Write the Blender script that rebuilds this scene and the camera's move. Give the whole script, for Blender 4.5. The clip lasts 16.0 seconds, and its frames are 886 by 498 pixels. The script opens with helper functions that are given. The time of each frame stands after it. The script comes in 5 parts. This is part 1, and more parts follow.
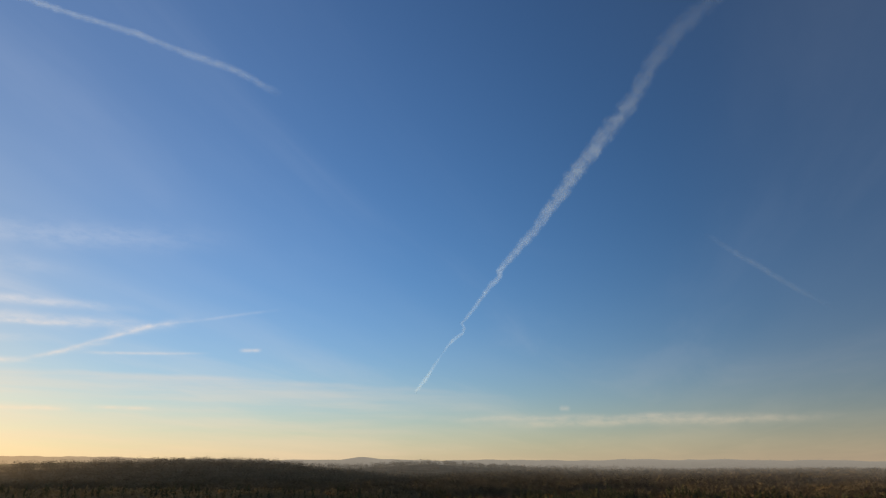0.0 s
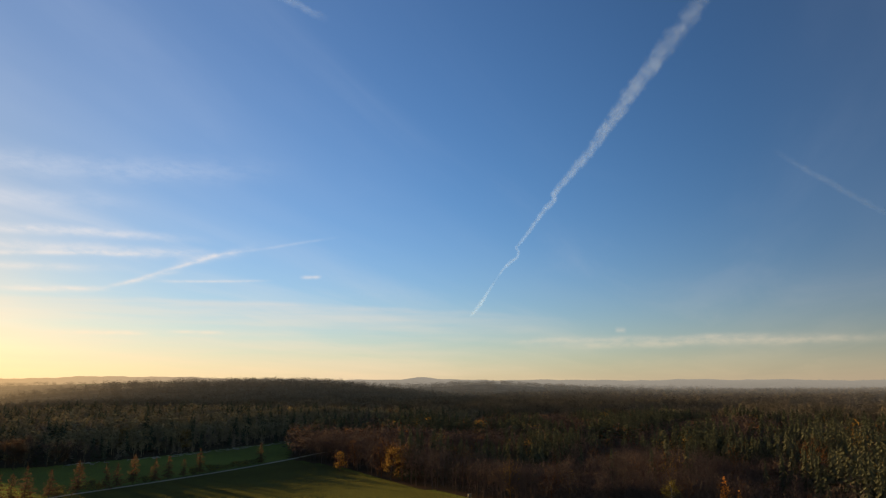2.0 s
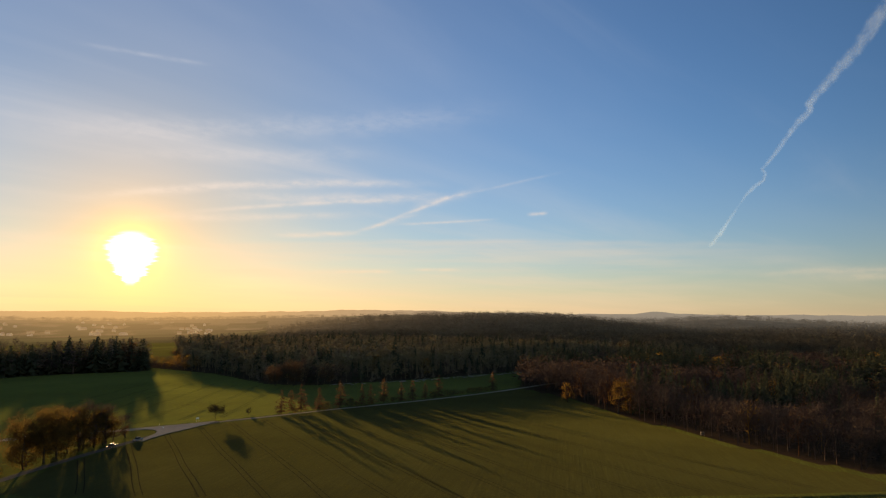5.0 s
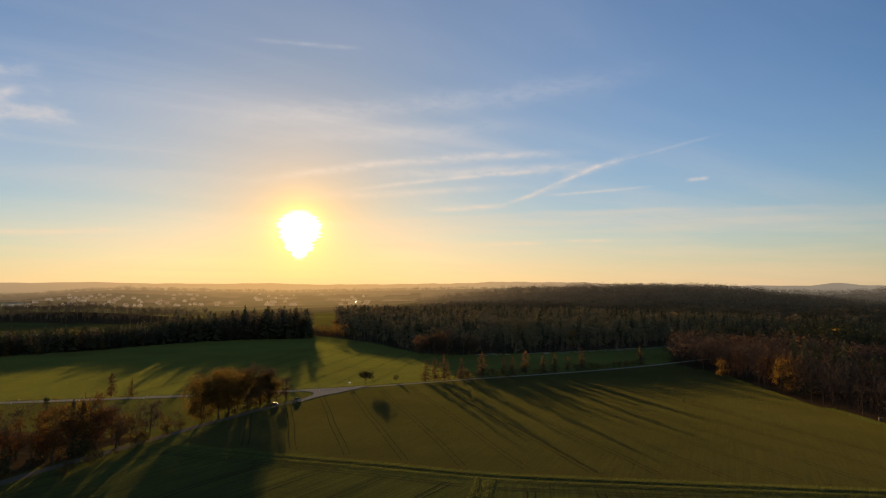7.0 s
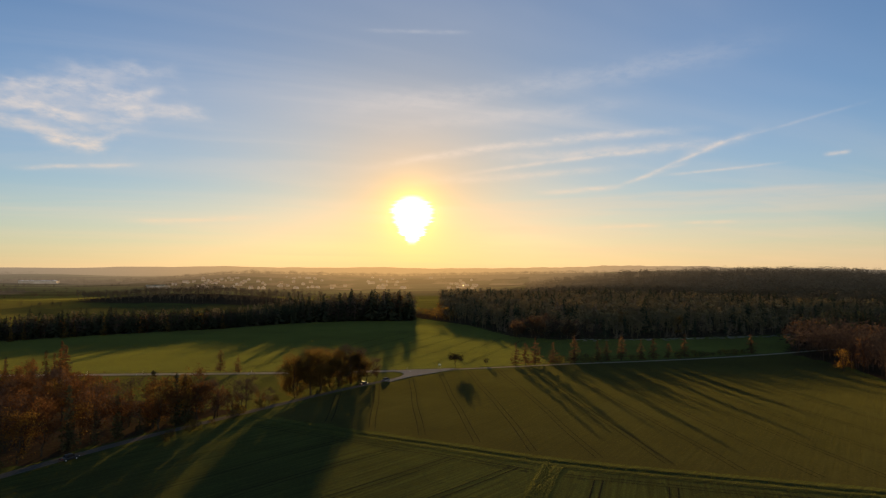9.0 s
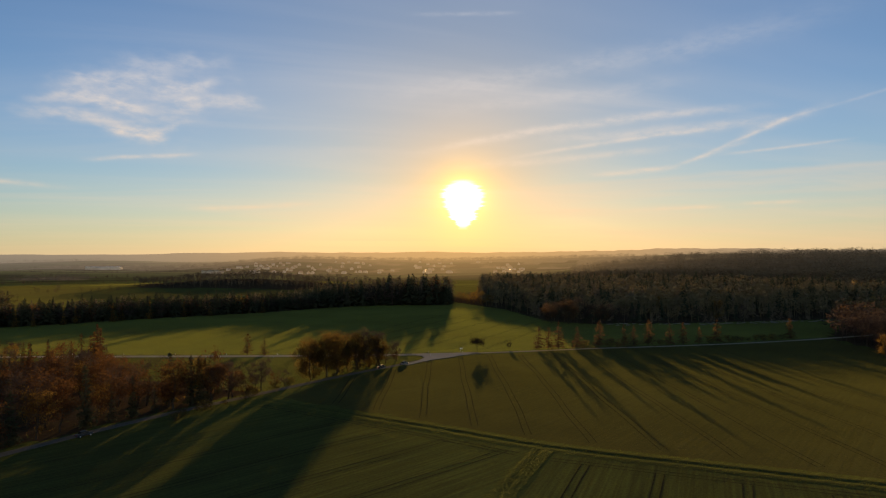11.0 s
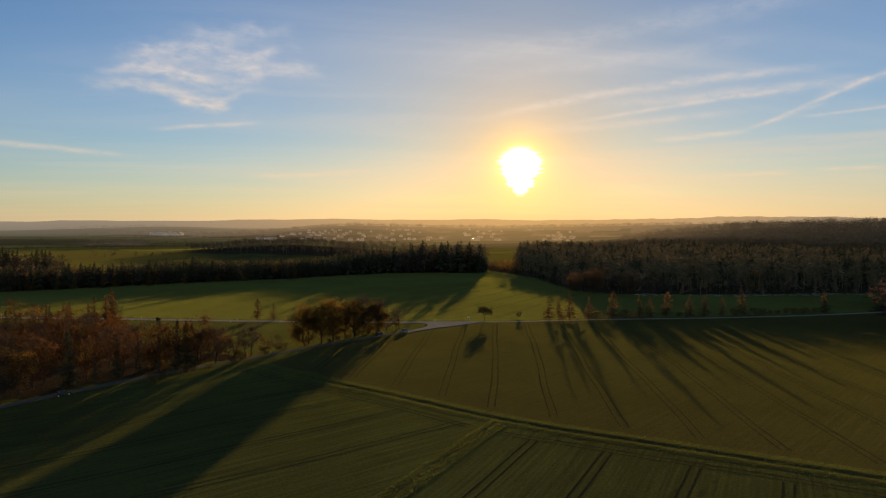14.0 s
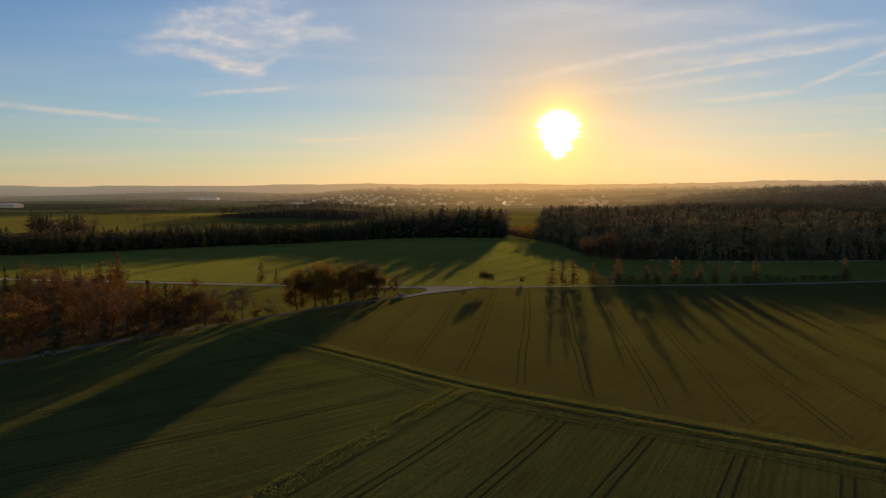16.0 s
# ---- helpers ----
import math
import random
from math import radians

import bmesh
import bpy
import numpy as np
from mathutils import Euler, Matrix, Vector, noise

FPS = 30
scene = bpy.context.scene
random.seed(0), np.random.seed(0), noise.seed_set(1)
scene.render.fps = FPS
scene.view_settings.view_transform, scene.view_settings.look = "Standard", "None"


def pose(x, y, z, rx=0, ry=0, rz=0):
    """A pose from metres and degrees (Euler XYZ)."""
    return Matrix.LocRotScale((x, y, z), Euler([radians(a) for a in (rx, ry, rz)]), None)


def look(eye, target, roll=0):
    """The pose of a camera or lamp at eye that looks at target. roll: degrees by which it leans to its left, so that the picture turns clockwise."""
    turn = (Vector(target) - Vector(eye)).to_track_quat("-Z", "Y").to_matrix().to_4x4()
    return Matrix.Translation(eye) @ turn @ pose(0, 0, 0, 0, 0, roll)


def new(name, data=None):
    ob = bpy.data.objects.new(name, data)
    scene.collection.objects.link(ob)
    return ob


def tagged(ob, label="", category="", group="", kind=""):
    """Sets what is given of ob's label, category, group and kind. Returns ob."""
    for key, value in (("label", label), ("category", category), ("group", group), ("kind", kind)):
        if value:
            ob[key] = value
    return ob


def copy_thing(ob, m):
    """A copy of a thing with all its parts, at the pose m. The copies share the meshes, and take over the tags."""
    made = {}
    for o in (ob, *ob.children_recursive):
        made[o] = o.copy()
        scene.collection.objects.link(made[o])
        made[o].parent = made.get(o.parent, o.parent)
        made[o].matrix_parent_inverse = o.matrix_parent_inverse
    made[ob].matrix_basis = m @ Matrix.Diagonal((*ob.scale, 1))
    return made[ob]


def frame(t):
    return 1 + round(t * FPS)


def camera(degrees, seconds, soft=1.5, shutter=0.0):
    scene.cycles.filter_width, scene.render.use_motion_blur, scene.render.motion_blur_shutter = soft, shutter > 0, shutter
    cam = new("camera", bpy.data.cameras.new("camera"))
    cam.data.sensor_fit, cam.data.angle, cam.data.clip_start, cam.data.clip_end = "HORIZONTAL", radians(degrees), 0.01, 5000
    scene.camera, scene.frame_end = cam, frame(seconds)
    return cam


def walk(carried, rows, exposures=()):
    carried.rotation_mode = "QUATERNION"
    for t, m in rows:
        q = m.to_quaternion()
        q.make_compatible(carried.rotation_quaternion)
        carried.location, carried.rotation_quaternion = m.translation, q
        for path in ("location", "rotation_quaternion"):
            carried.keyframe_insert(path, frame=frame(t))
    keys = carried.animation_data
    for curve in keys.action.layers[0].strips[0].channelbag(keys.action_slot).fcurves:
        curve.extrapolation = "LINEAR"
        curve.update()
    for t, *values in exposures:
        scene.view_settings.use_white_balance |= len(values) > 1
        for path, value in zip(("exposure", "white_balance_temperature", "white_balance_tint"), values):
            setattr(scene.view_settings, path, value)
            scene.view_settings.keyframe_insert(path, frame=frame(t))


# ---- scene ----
cam = camera(69.7, 16.0, soft=1.2)
PATH = [
    (0, (-3.945, 1.178, 49.254), (-2.865, 2.739, 49.882), -0.1),
    (0.5, (-4.912, 1.514, 49.215), (-3.836, 3.103, 49.778), -0.1),
    (1, (-5.188, 1.675, 49.161), (-4.14, 3.301, 49.668), -0.1),
    (1.5, (-5.123, 1.329, 49.05), (-4.108, 2.992, 49.503), -0.2),
    (2, (-4.651, 0.647, 49.022), (-3.681, 2.349, 49.424), -0.1),
    (2.5, (-4.13, 0.02, 49.085), (-3.222, 1.766, 49.438), 0.0),
    (3, (-3.579, -0.161, 49.19), (-2.775, 1.643, 49.5), -0.0),
    (3.5, (-2.871, -0.133, 49.229), (-2.182, 1.725, 49.505), 0.1),
    (4, (-2.012, -0.194, 49.113), (-1.442, 1.707, 49.36), 0.0),
    (4.5, (-1.087, -0.388, 48.968), (-0.64, 1.548, 49.193), 0.1),
    (7, (5.986, -0.322, 48.899), (5.842, 1.669, 49.012), 0.1),
    (7.5, (8.009, 0.179, 48.898), (7.773, 2.163, 48.998), 0.2),
    (8, (10.886, 0.555, 48.952), (10.556, 2.526, 49.037), 0.2),
    (8.5, (14.044, 1.045, 48.861), (13.626, 2.999, 48.934), 0.1),
    (9, (17.145, 1.807, 48.834), (16.658, 3.746, 48.896), 0.1),
    (11.5, (36.262, 7.069, 48.958), (35.592, 8.954, 48.959), -0.3),
    (12, (40.134, 9.008, 49.105), (39.434, 10.881, 49.094), -0.2),
    (12.5, (43.27, 11.705, 49.185), (42.542, 13.568, 49.161), -0.2),
    (13, (46.431, 14.505, 48.97), (45.675, 16.357, 48.934), -0.2),
    (13.5, (49.892, 17.053, 48.971), (49.112, 18.893, 48.907), 0.1),
    (14, (53.892, 18.904, 48.873), (53.086, 20.732, 48.784), -0.1),
    (14.5, (57.903, 21.325, 49.126), (57.069, 23.139, 49.006), -0.2),
    (15, (60.894, 23.739, 48.833), (60.041, 25.542, 48.687), -0.2),
    (15.5, (64.382, 26.555, 48.743), (63.503, 28.343, 48.569), -0.2),
    (16, (68.361, 29.161, 48.577), (67.456, 30.933, 48.378), -0.2),
]
walk(cam, [(t, look(eye, target, roll)) for t, eye, target, roll in PATH],
     [(0.0, 1.22, 6550, 9), (2.0, 1.36, 6650, 9), (3.5, 1.30, 6850, 10), (7.0, 1.12, 7500, 12), (9.0, 1.12, 7500, 12), (11.5, 1.06, 7250, 11), (16.0, 1.04, 7250, 11)])

# ---- world, sun, exposure ----
SUN_AZ, SUN_EL = -16.9, 5.05  # degrees, azimuth clockwise from +y
sun_dir = Vector((math.sin(radians(SUN_AZ)) * math.cos(radians(SUN_EL)),
                  math.cos(radians(SUN_AZ)) * math.cos(radians(SUN_EL)), math.sin(radians(SUN_EL))))
sun = new("sun", bpy.data.lights.new("sun", "SUN"))
sun.data.energy, sun.data.angle, sun.data.color = 5.0, radians(0.6), (1.0, 0.70, 0.36)
LOW = 4.0  # light reaches the ground a little lower than the glare stands
sun.matrix_world = look(Vector((sun_dir.x, sun_dir.y, math.tan(radians(LOW)))) * 400, (0, 0, 0))


class Net:
    """Short hand for node trees."""

    def __init__(self, tree):
        self.tree = tree
        tree.nodes.clear()

    def add(self, kind, ins=None):
        n = self.tree.nodes.new(kind)
        for k, v in (ins or {}).items():
            self.put(n.inputs[k], v)
        return n

    def put(self, socket, v):
        if isinstance(v, bpy.types.NodeSocket):
            self.tree.links.new(v, socket)
        elif isinstance(v, bpy.types.Node):
            self.tree.links.new(v.outputs[0], socket)
        else:
            socket.default_value = v

    def math(self, op, a, b=0.0, c=0.0, clamp=False):
        n = self.add("ShaderNodeMath")
        n.operation, n.use_clamp = op, clamp
        for i, v in enumerate((a, b, c)):
            self.put(n.inputs[i], v)
        return n.outputs[0]

    def vec(self, op, a, b=(0, 0, 0)):
        n = self.add("ShaderNodeVectorMath")
        n.operation = op
        self.put(n.inputs[0], a), self.put(n.inputs[1], b)
        return n.outputs["Value"] if op in ("DOT_PRODUCT", "LENGTH") else n.outputs[0]

    def scale(self, a, s):
        n = self.add("ShaderNodeVectorMath")
        n.operation = "SCALE"
        self.put(n.inputs[0], a), self.put(n.inputs["Scale"], s)
        return n.outputs[0]

    def mix(self, f, a, b, kind="MIX"):
        n = self.add("ShaderNodeMix")
        n.data_type, n.blend_type = "RGBA", kind
        for i, v in ((0, f), (6, a), (7, b)):
            self.put(n.inputs[i], v if not isinstance(v, tuple) or len(v) == 4 else (*v, 1))
        return n.outputs[2]

    def noise(self, vector, scale, detail=3.0, rough=0.55, distort=0.0):
        n = self.add("ShaderNodeTexNoise", {"Scale": scale, "Detail": detail, "Roughness": rough, "Distortion": distort})
        if vector is not None:
            self.put(n.inputs["Vector"], vector)
        return n.outputs[0]

    def ramp(self, fac, *stops):
        n = self.add("ShaderNodeValToRGB")
        self.put(n.inputs[0], fac)
        els = n.color_ramp.elements
        while len(els) < len(stops):
            els.new(0.5)
        for e, (p, c) in zip(els, stops):
            e.position, e.color = p, (*c, 1) if isinstance(c, tuple) else (c, c, c, 1)
        return n.outputs[0]

    def spin(self, v, degrees):
        n = self.add("ShaderNodeVectorRotate", {"Vector": v, "Angle": radians(degrees)})
        n.rotation_type = "Z_AXIS"
        return n.outputs[0]

    def fade(self, v, lo, hi):
        """0 below lo, 1 above hi, smooth between (either order)."""
        n = self.add("ShaderNodeMapRange", {"From Min": lo, "From Max": hi})
        n.interpolation_type = "SMOOTHSTEP"
        self.put(n.inputs["Value"], v)
        return n.outputs["Result"]


def make_world():
    world = bpy.data.worlds.new("evening_sky")
    scene.world = world
    world.use_nodes = True
    k = Net(world.node_tree)
    ray = k.add("ShaderNodeTexCoord").outputs["Generated"]
    sky = k.add("ShaderNodeTexSky")
    sky.sky_type, sky.sun_disc = "NISHITA", False
    sky.sun_elevation, sky.sun_rotation = radians(SUN_EL), radians(SUN_AZ % 360)
    sky.altitude, sky.air_density, sky.dust_density, sky.ozone_density = 500.0, 1.0, 0.35, 2.5
    off = k.math("MULTIPLY", k.math("ARCCOSINE", k.math("MINIMUM", k.vec("DOT_PRODUCT", ray, tuple(sun_dir)), 0.999999)), 57.2958)
    sun_near = k.math("EXPONENT", k.math("DIVIDE", off, -16.0))
    # the sky is darkest and bluest at right angles to the sun
    square = k.math("DIVIDE", k.math("SUBTRACT", off, 96.0), 32.0)
    deep = k.math("EXPONENT", k.math("MULTIPLY", k.math("MULTIPLY", square, square), -1.0))
    # past 96 degrees the unseen sky is brightened and warmed as fill light
    base = k.vec("MULTIPLY", k.scale(sky.outputs[0], k.math("MULTIPLY", SKY, k.math("ADD", k.math("SUBTRACT", 1.12, k.math("MULTIPLY", deep, 0.52)), k.math("MULTIPLY", k.fade(off, 96.0, 150.0), 1.4)))), k.mix(k.fade(off, 96.0, 150.0), k.mix(sun_near, (0.57, 0.98, 1.40), (0.46, 0.34, 0.24)), (1.20, 1.0, 0.88)))
    sep = k.add("ShaderNodeSeparateXYZ", {0: ray})
    x, y, z = sep.outputs
    # angles in degrees: azimuth from the sun's side, elevation, distance from the sun
    az = k.math("MULTIPLY", k.math("ARCTAN2", x, y), 57.2958)
    el = k.math("MULTIPLY", k.math("ARCSINE", z), 57.2958)
    # thin high cloud, on a plane overhead so that it draws together towards the horizon
    up = k.math("ADD", k.math("MAXIMUM", z, 0.0), 0.06)
    plane = k.add("ShaderNodeCombineXYZ", {0: k.math("DIVIDE", x, up), 1: k.math("DIVIDE", y, up), 2: 0.0}).outputs[0]
    long = k.vec("MULTIPLY", k.spin(plane, -38), (0.22, 0.75, 1.0))
    veil = k.fade(k.noise(long, 1.3, 6.0, 0.55, 0.6), 0.45, 0.75)
    soft = k.fade(k.noise(long, 0.55, 4.0, 0.5, 0.3), 0.40, 0.68)
    near_sun = k.math("EXPONENT", k.math("DIVIDE", off, -24.0))
    low = k.math("EXPONENT", k.math("DIVIDE", k.math("MAXIMUM", el, 0.0), -9.0))
    amount = k.math("MULTIPLY", k.math("ADD", k.math("MULTIPLY", veil, 0.5), k.math("MULTIPLY", soft, 0.5)),
                    k.math("ADD", k.math("MULTIPLY", near_sun, 0.75), 0.05))

    # single wisps: centre, half length and half width in degrees, slope; they share one warp and one grain
    fray = k.math("SUBTRACT", k.noise(k.vec("MULTIPLY", ray, (14, 14, 30)), 1.0, 4.0), 0.5)
    grain = k.math("ADD", 0.30, k.math("MULTIPLY", k.fade(k.noise(k.vec("MULTIPLY", ray, (38, 38, 95)), 1.0, 5.0, 0.6), 0.24, 0.70), 0.70))
    swirl = k.add("ShaderNodeTexNoise", {"Vector": k.vec("MULTIPLY", ray, (9, 9, 16)), "Scale": 1.0, "Detail": 3.0, "Roughness": 0.55}).outputs["Color"]
    turn_x, turn_y, _ = k.add("ShaderNodeSeparateXYZ", {0: k.vec("SUBTRACT", swirl, (0.5, 0.5, 0.5))}).outputs
    az_curl, el_curl = k.math("ADD", az, k.math("MULTIPLY", turn_x, 7.0)), k.math("ADD", el, k.math("MULTIPLY", turn_y, 3.4))

    def wisp(a0, e0, half, thick, slope, strength, rough=0.6, bend=0.0, curl=False):
        da = k.math("SUBTRACT", az_curl if curl else az, a0)
        line = k.math("ADD", k.math("MULTIPLY", da, slope), e0)
        if bend:
            line = k.math("ADD", line, k.math("MULTIPLY", k.math("MULTIPLY", da, da), bend))
        de = k.math("DIVIDE", k.math("ADD", k.math("SUBTRACT", el_curl if curl else el, line), k.math("MULTIPLY", fray, rough * thick * 3)), thick)
        across = k.math("EXPONENT", k.math("MULTIPLY", k.math("MULTIPLY", de, de), -1.0))
        along = k.fade(k.math("ABSOLUTE", da), half, half * 0.35)
        return k.math("MULTIPLY", k.math("MULTIPLY", across, along), strength)

    wisps = None
    for w in WISPS:
        v = wisp(*w)
        wisps = v if wisps is None else k.math("ADD", wisps, v)
    amount = k.math("MINIMUM", k.math("ADD", amount, k.math("MULTIPLY", wisps, grain)), 0.9)
    # clouds take the light of the low sun: yellow near the horizon, white above
    lit = k.mix(low, (0.52, 0.60, 0.74), (0.98, 0.70, 0.36))
    # a sheet of thin cloud with a sharp upper edge, thinning to the north
    crown = k.math("SUBTRACT", az, 11.0)
    brim = k.math("ADD", k.math("ADD", el, k.math("MULTIPLY", fray, 0.5)), k.math("MULTIPLY", k.math("MULTIPLY", crown, crown), 0.0016))
    sheet = k.fade(k.noise(k.vec("MULTIPLY", ray, (4, 4, 46)), 1.0, 4.0), 0.3, 0.65)
    deck = k.math("MULTIPLY", k.math("MULTIPLY", k.fade(brim, 6.85, 6.35), k.fade(az, 46.0, 22.0)),
                  k.math("MULTIPLY", k.fade(az, -40.0, -14.0), k.math("ADD", k.math("MULTIPLY", sheet, 0.22), 0.07)))
    clouded = k.mix(amount, k.mix(deck, base, (0.74, 0.60, 0.46)), lit)
    # the sun's glow in hazy air, and the blinding disc
    def glow(col, width, power):
        return k.scale(col, k.math("MULTIPLY", k.math("EXPONENT", k.math("DIVIDE", off, -width)), power))
    # dusty air along the horizon, brighter on the sun's side
    side = k.math("ADD", k.math("MULTIPLY", k.math("EXPONENT", k.math("DIVIDE", off, -30.0)), 0.75), 0.34)
    side = k.math("ADD", side, k.math("MULTIPLY", k.fade(off, 98.0, 160.0), 0.35))  # extra glow on the unseen horizon opposite the sun, fill for shaded woods
    dust = k.math("MULTIPLY", k.math("EXPONENT", k.math("DIVIDE", k.math("MAXIMUM", el, 0.0), -4.6)), side)
    out = k.mix(k.math("MULTIPLY", dust, 0.95, clamp=True), clouded, k.mix(near_sun, (0.74, 0.50, 0.38), (0.90, 0.53, 0.20)))
    for g in GLOWS:
        out = k.vec("ADD", out, glow(*g))
    # the blinding disc, cut narrower towards the horizon by layers of thin cloud
    streak = k.math("SUBTRACT", k.noise(k.vec("MULTIPLY", ray, (4, 4, 170)), 1.0, 3.0, 0.65), 0.5)
    aside = k.math("ABSOLUTE", k.math("SUBTRACT", az, SUN_AZ))
    over = k.math("SUBTRACT", el, SUN_EL + 0.1)
    under = k.math("DIVIDE", k.math("MULTIPLY", over, -1.0), 3.1, clamp=True)
    half = k.math("SUBTRACT", 1.72, k.math("MULTIPLY", k.math("POWER", under, 1.5), 1.42))
    q = k.math("DIVIDE", aside, half)
    h = k.math("DIVIDE", k.math("MAXIMUM", over, 0.0), 1.30)
    rim = k.math("SQRT", k.math("ADD", k.math("MULTIPLY", q, q), k.math("MULTIPLY", h, h)))
    rim = k.math("ADD", rim, k.math("MULTIPLY", streak, k.math("ADD", k.math("MULTIPLY", under, 2.2), 0.9)))
    disc = k.math("MULTIPLY", k.fade(rim, 1.25, 0.60), k.fade(under, 1.0, 0.72))
    out = k.vec("ADD", out, k.scale((1.0, 0.93, 0.72), k.math("MULTIPLY", disc, 2.6)))
    bg = k.add("ShaderNodeBackground", {"Color": out, "Strength": 0.5})
    k.add("ShaderNodeOutputWorld", {"Surface": bg})


SKY = 0.117
# azimuth, elevation, half length, half width, slope, strength, roughness, bend, curled
WISPS = [
    (-47.5, 11.9, 5.0, 0.55, 0.10, 0.46, 1.0, 0.0, True), (-46.0, 13.6, 5.0, 0.60, 0.20, 0.40, 1.0, 0.0, True), (-47.5, 10.3, 5.5, 0.42, -0.04, 0.48, 0.8, 0.0, True),
    (-43.6, 10.0, 4.6, 0.36, 0.18, 0.50, 0.7, 0.02, True), (-43.5, 12.2, 7.0, 2.0, 0.08, 0.30, 0.8, 0.0, True), (-39.6, 13.7, 3.8, 0.50, 0.12, 0.46, 1.0, 0.0, True),
    (-37.8, 12.5, 4.0, 0.55, 0.06, 0.46, 1.0, 0.0, True), (-41.5, 15.4, 6.0, 0.75, 0.08, 0.34, 1.0, 0.0, True), (-44.0, 7.95, 5.0, 0.17, 0.11, 0.45, 0.7),
    (-57.0, 5.7, 9.0, 0.22, -0.06, 0.40, 0.6), (-35.0, 4.1, 7.0, 0.20, 0.05, 0.40, 0.6), (-6.5, 11.1, 17.0, 0.34, 0.09, 0.48, 0.4, -0.004),
    (0.5, 10.2, 13.0, 0.42, 0.03, 0.38, 0.4), (-4.0, 9.5, 11.0, 0.18, 0.10, 0.40, 0.4, -0.003), (-8.0, 8.2, 12.0, 0.30, 0.06, 0.34, 0.4), (6.0, 8.95, 6.0, 0.16, 0.385, 0.38, 0.9), (4.5, 8.2, 3.2, 0.20, 0.30, 0.22, 0.9),
    (9.5, 10.3, 4.0, 0.34, 0.30, 0.24, 0.7), (14.0, 11.3, 7.0, 0.12, 0.20, 0.16, 0.5), (9.4, 8.2, 5.6, 0.11, 0.055, 0.38, 0.4), (-2.0, 6.95, 4.5, 0.20, 0.05, 0.50, 0.6),
    (17.8, 8.9, 1.1, 0.15, 0.04, 0.48, 0.6), (1.5, 3.7, 4.6, 0.16, 0.01, 0.50, 0.5), (8.6, 3.9, 2.6, 0.14, 0.0, 0.42, 0.5), (-8.5, 3.62, 4.0, 0.15, 0.01, 0.40, 0.5),
    (46.0, 3.4, 15.0, 0.22, 0.004, 0.20, 0.8), (45.2, 4.1, 0.6, 0.2, 0.0, 0.25, 0.8), (52.0, 3.0, 16.0, 0.30, 0.01, 0.25, 0.9), (-6.0, 16.0, 24.0, 0.90, 0.10, 0.20, 0.4),
    (-8.0, 13.4, 14.0, 0.6, 0.08, 0.16, 0.7), (-16.5, 20.6, 6.0, 0.16, 0.0, 0.20, 0.6),
]
# colour, width in degrees, strength
GLOWS = [((1.0, 0.60, 0.05), 1.3, 2.2), ((1.0, 0.44, 0.08), 4.5, 0.18), ((0.82, 0.60, 0.46), 28.0, 0.15)]
make_world()


# ---- shape of the land ----
def bump(v, at, width):
    return np.exp(-(((v - at) / width) ** 2))


def land(x, y):
    """Height of the ground, for numbers or arrays."""
    x, y = np.asarray(x, float), np.asarray(y, float)
    r, az = np.hypot(x, y), np.degrees(np.arctan2(x, y))
    d = np.clip(y - 160, 0, 450)
    z = -0.012 * d - 0.018 * np.clip(x, 0, 200) * np.clip(d / 150, 0, 1)
    z = z + 5 * bump(x, 120, 260) * bump(y, 1000, 260)                      # rise under the far wood
    z = z + 15 * np.exp(-(((x + 620) / 175) ** 2 + ((y - 900) / 120) ** 2))   # wooded knoll
    z = z - 12 * bump(az, -22, 18) * bump(r, 1800, 520)                      # valley of the village
    wave = np.sin(x * 0.0041 + 1.3 * np.sin(y * 0.0023)) * np.sin(y * 0.0037 + 0.9 * np.sin(x * 0.0031))
    z = z + wave * np.clip((r - 900) / 1500, 0, 1) * 7
    # wooded ridges: the elevation at which their treetops stand, by azimuth
    crest = np.interp(az, [-9, -3, 1, 5.5, 10, 15.3, 17.8, 19.7, 21.5, 23.9, 26.3, 31], [-1.5, -0.6, -0.28, -0.05, 0.01, 0.06, 0.01, -0.09, -0.29, -0.59, -0.88, -1.4])
    z = z + np.maximum(34 + 1750 * np.tan(np.radians(crest)) - z, 0) * bump(r, 1750, 330)
    crest = np.interp(az, [-48, -37.6, -33.9, -30.5, -26, -18, -5, 5, 18, 26.5, 31, 33.3, 37.3, 44, 51, 75], [-1.2, -0.68, -0.30, -0.12, -0.26, -0.40, -0.15, 0.12, 0.12, -0.44, -0.2, -0.05, -0.32, -0.7, -0.86, -0.9])
    z = z + np.maximum(36 + 2700 * np.tan(np.radians(crest)) - z, 0) * bump(r, 2700, 420)
    third = 22 * bump(az, -50, 14) + 10 * bump(az, 40, 16) + 16 * bump(az, -12, 10) + 4 * bump(az, 64, 12)
    z = z + third * bump(r, 3650, 320)
    # the skyline
    ripple = 0.03 * np.sin(az * 0.9) + 0.02 * np.sin(az * 2.3 + 1) + 0.012 * np.sin(az * 6.1)
    rim = -0.03 - 0.05 * np.clip((az - 25) / 15, 0, 1) + 0.33 * bump(az, 5.5, 7) + 0.07 * bump(az, -31, 8) + 0.12 * bump(az, -9, 4) + ripple
    rim = rim + 0.06 * bump(az, 27.7, 3.0) + 0.20 * bump(az, 27.6, 1.1) + 0.05 * bump(az, 27.3, 0.2) + 0.05 * bump(az, 28.3, 0.3)
    far = 58 + 4700 * np.tan(np.radians(rim))
    return z + np.where(r > 3600, far * np.clip(np.where(r < 4700, bump(r, 4700, 330), 1), 0, 1), 0)


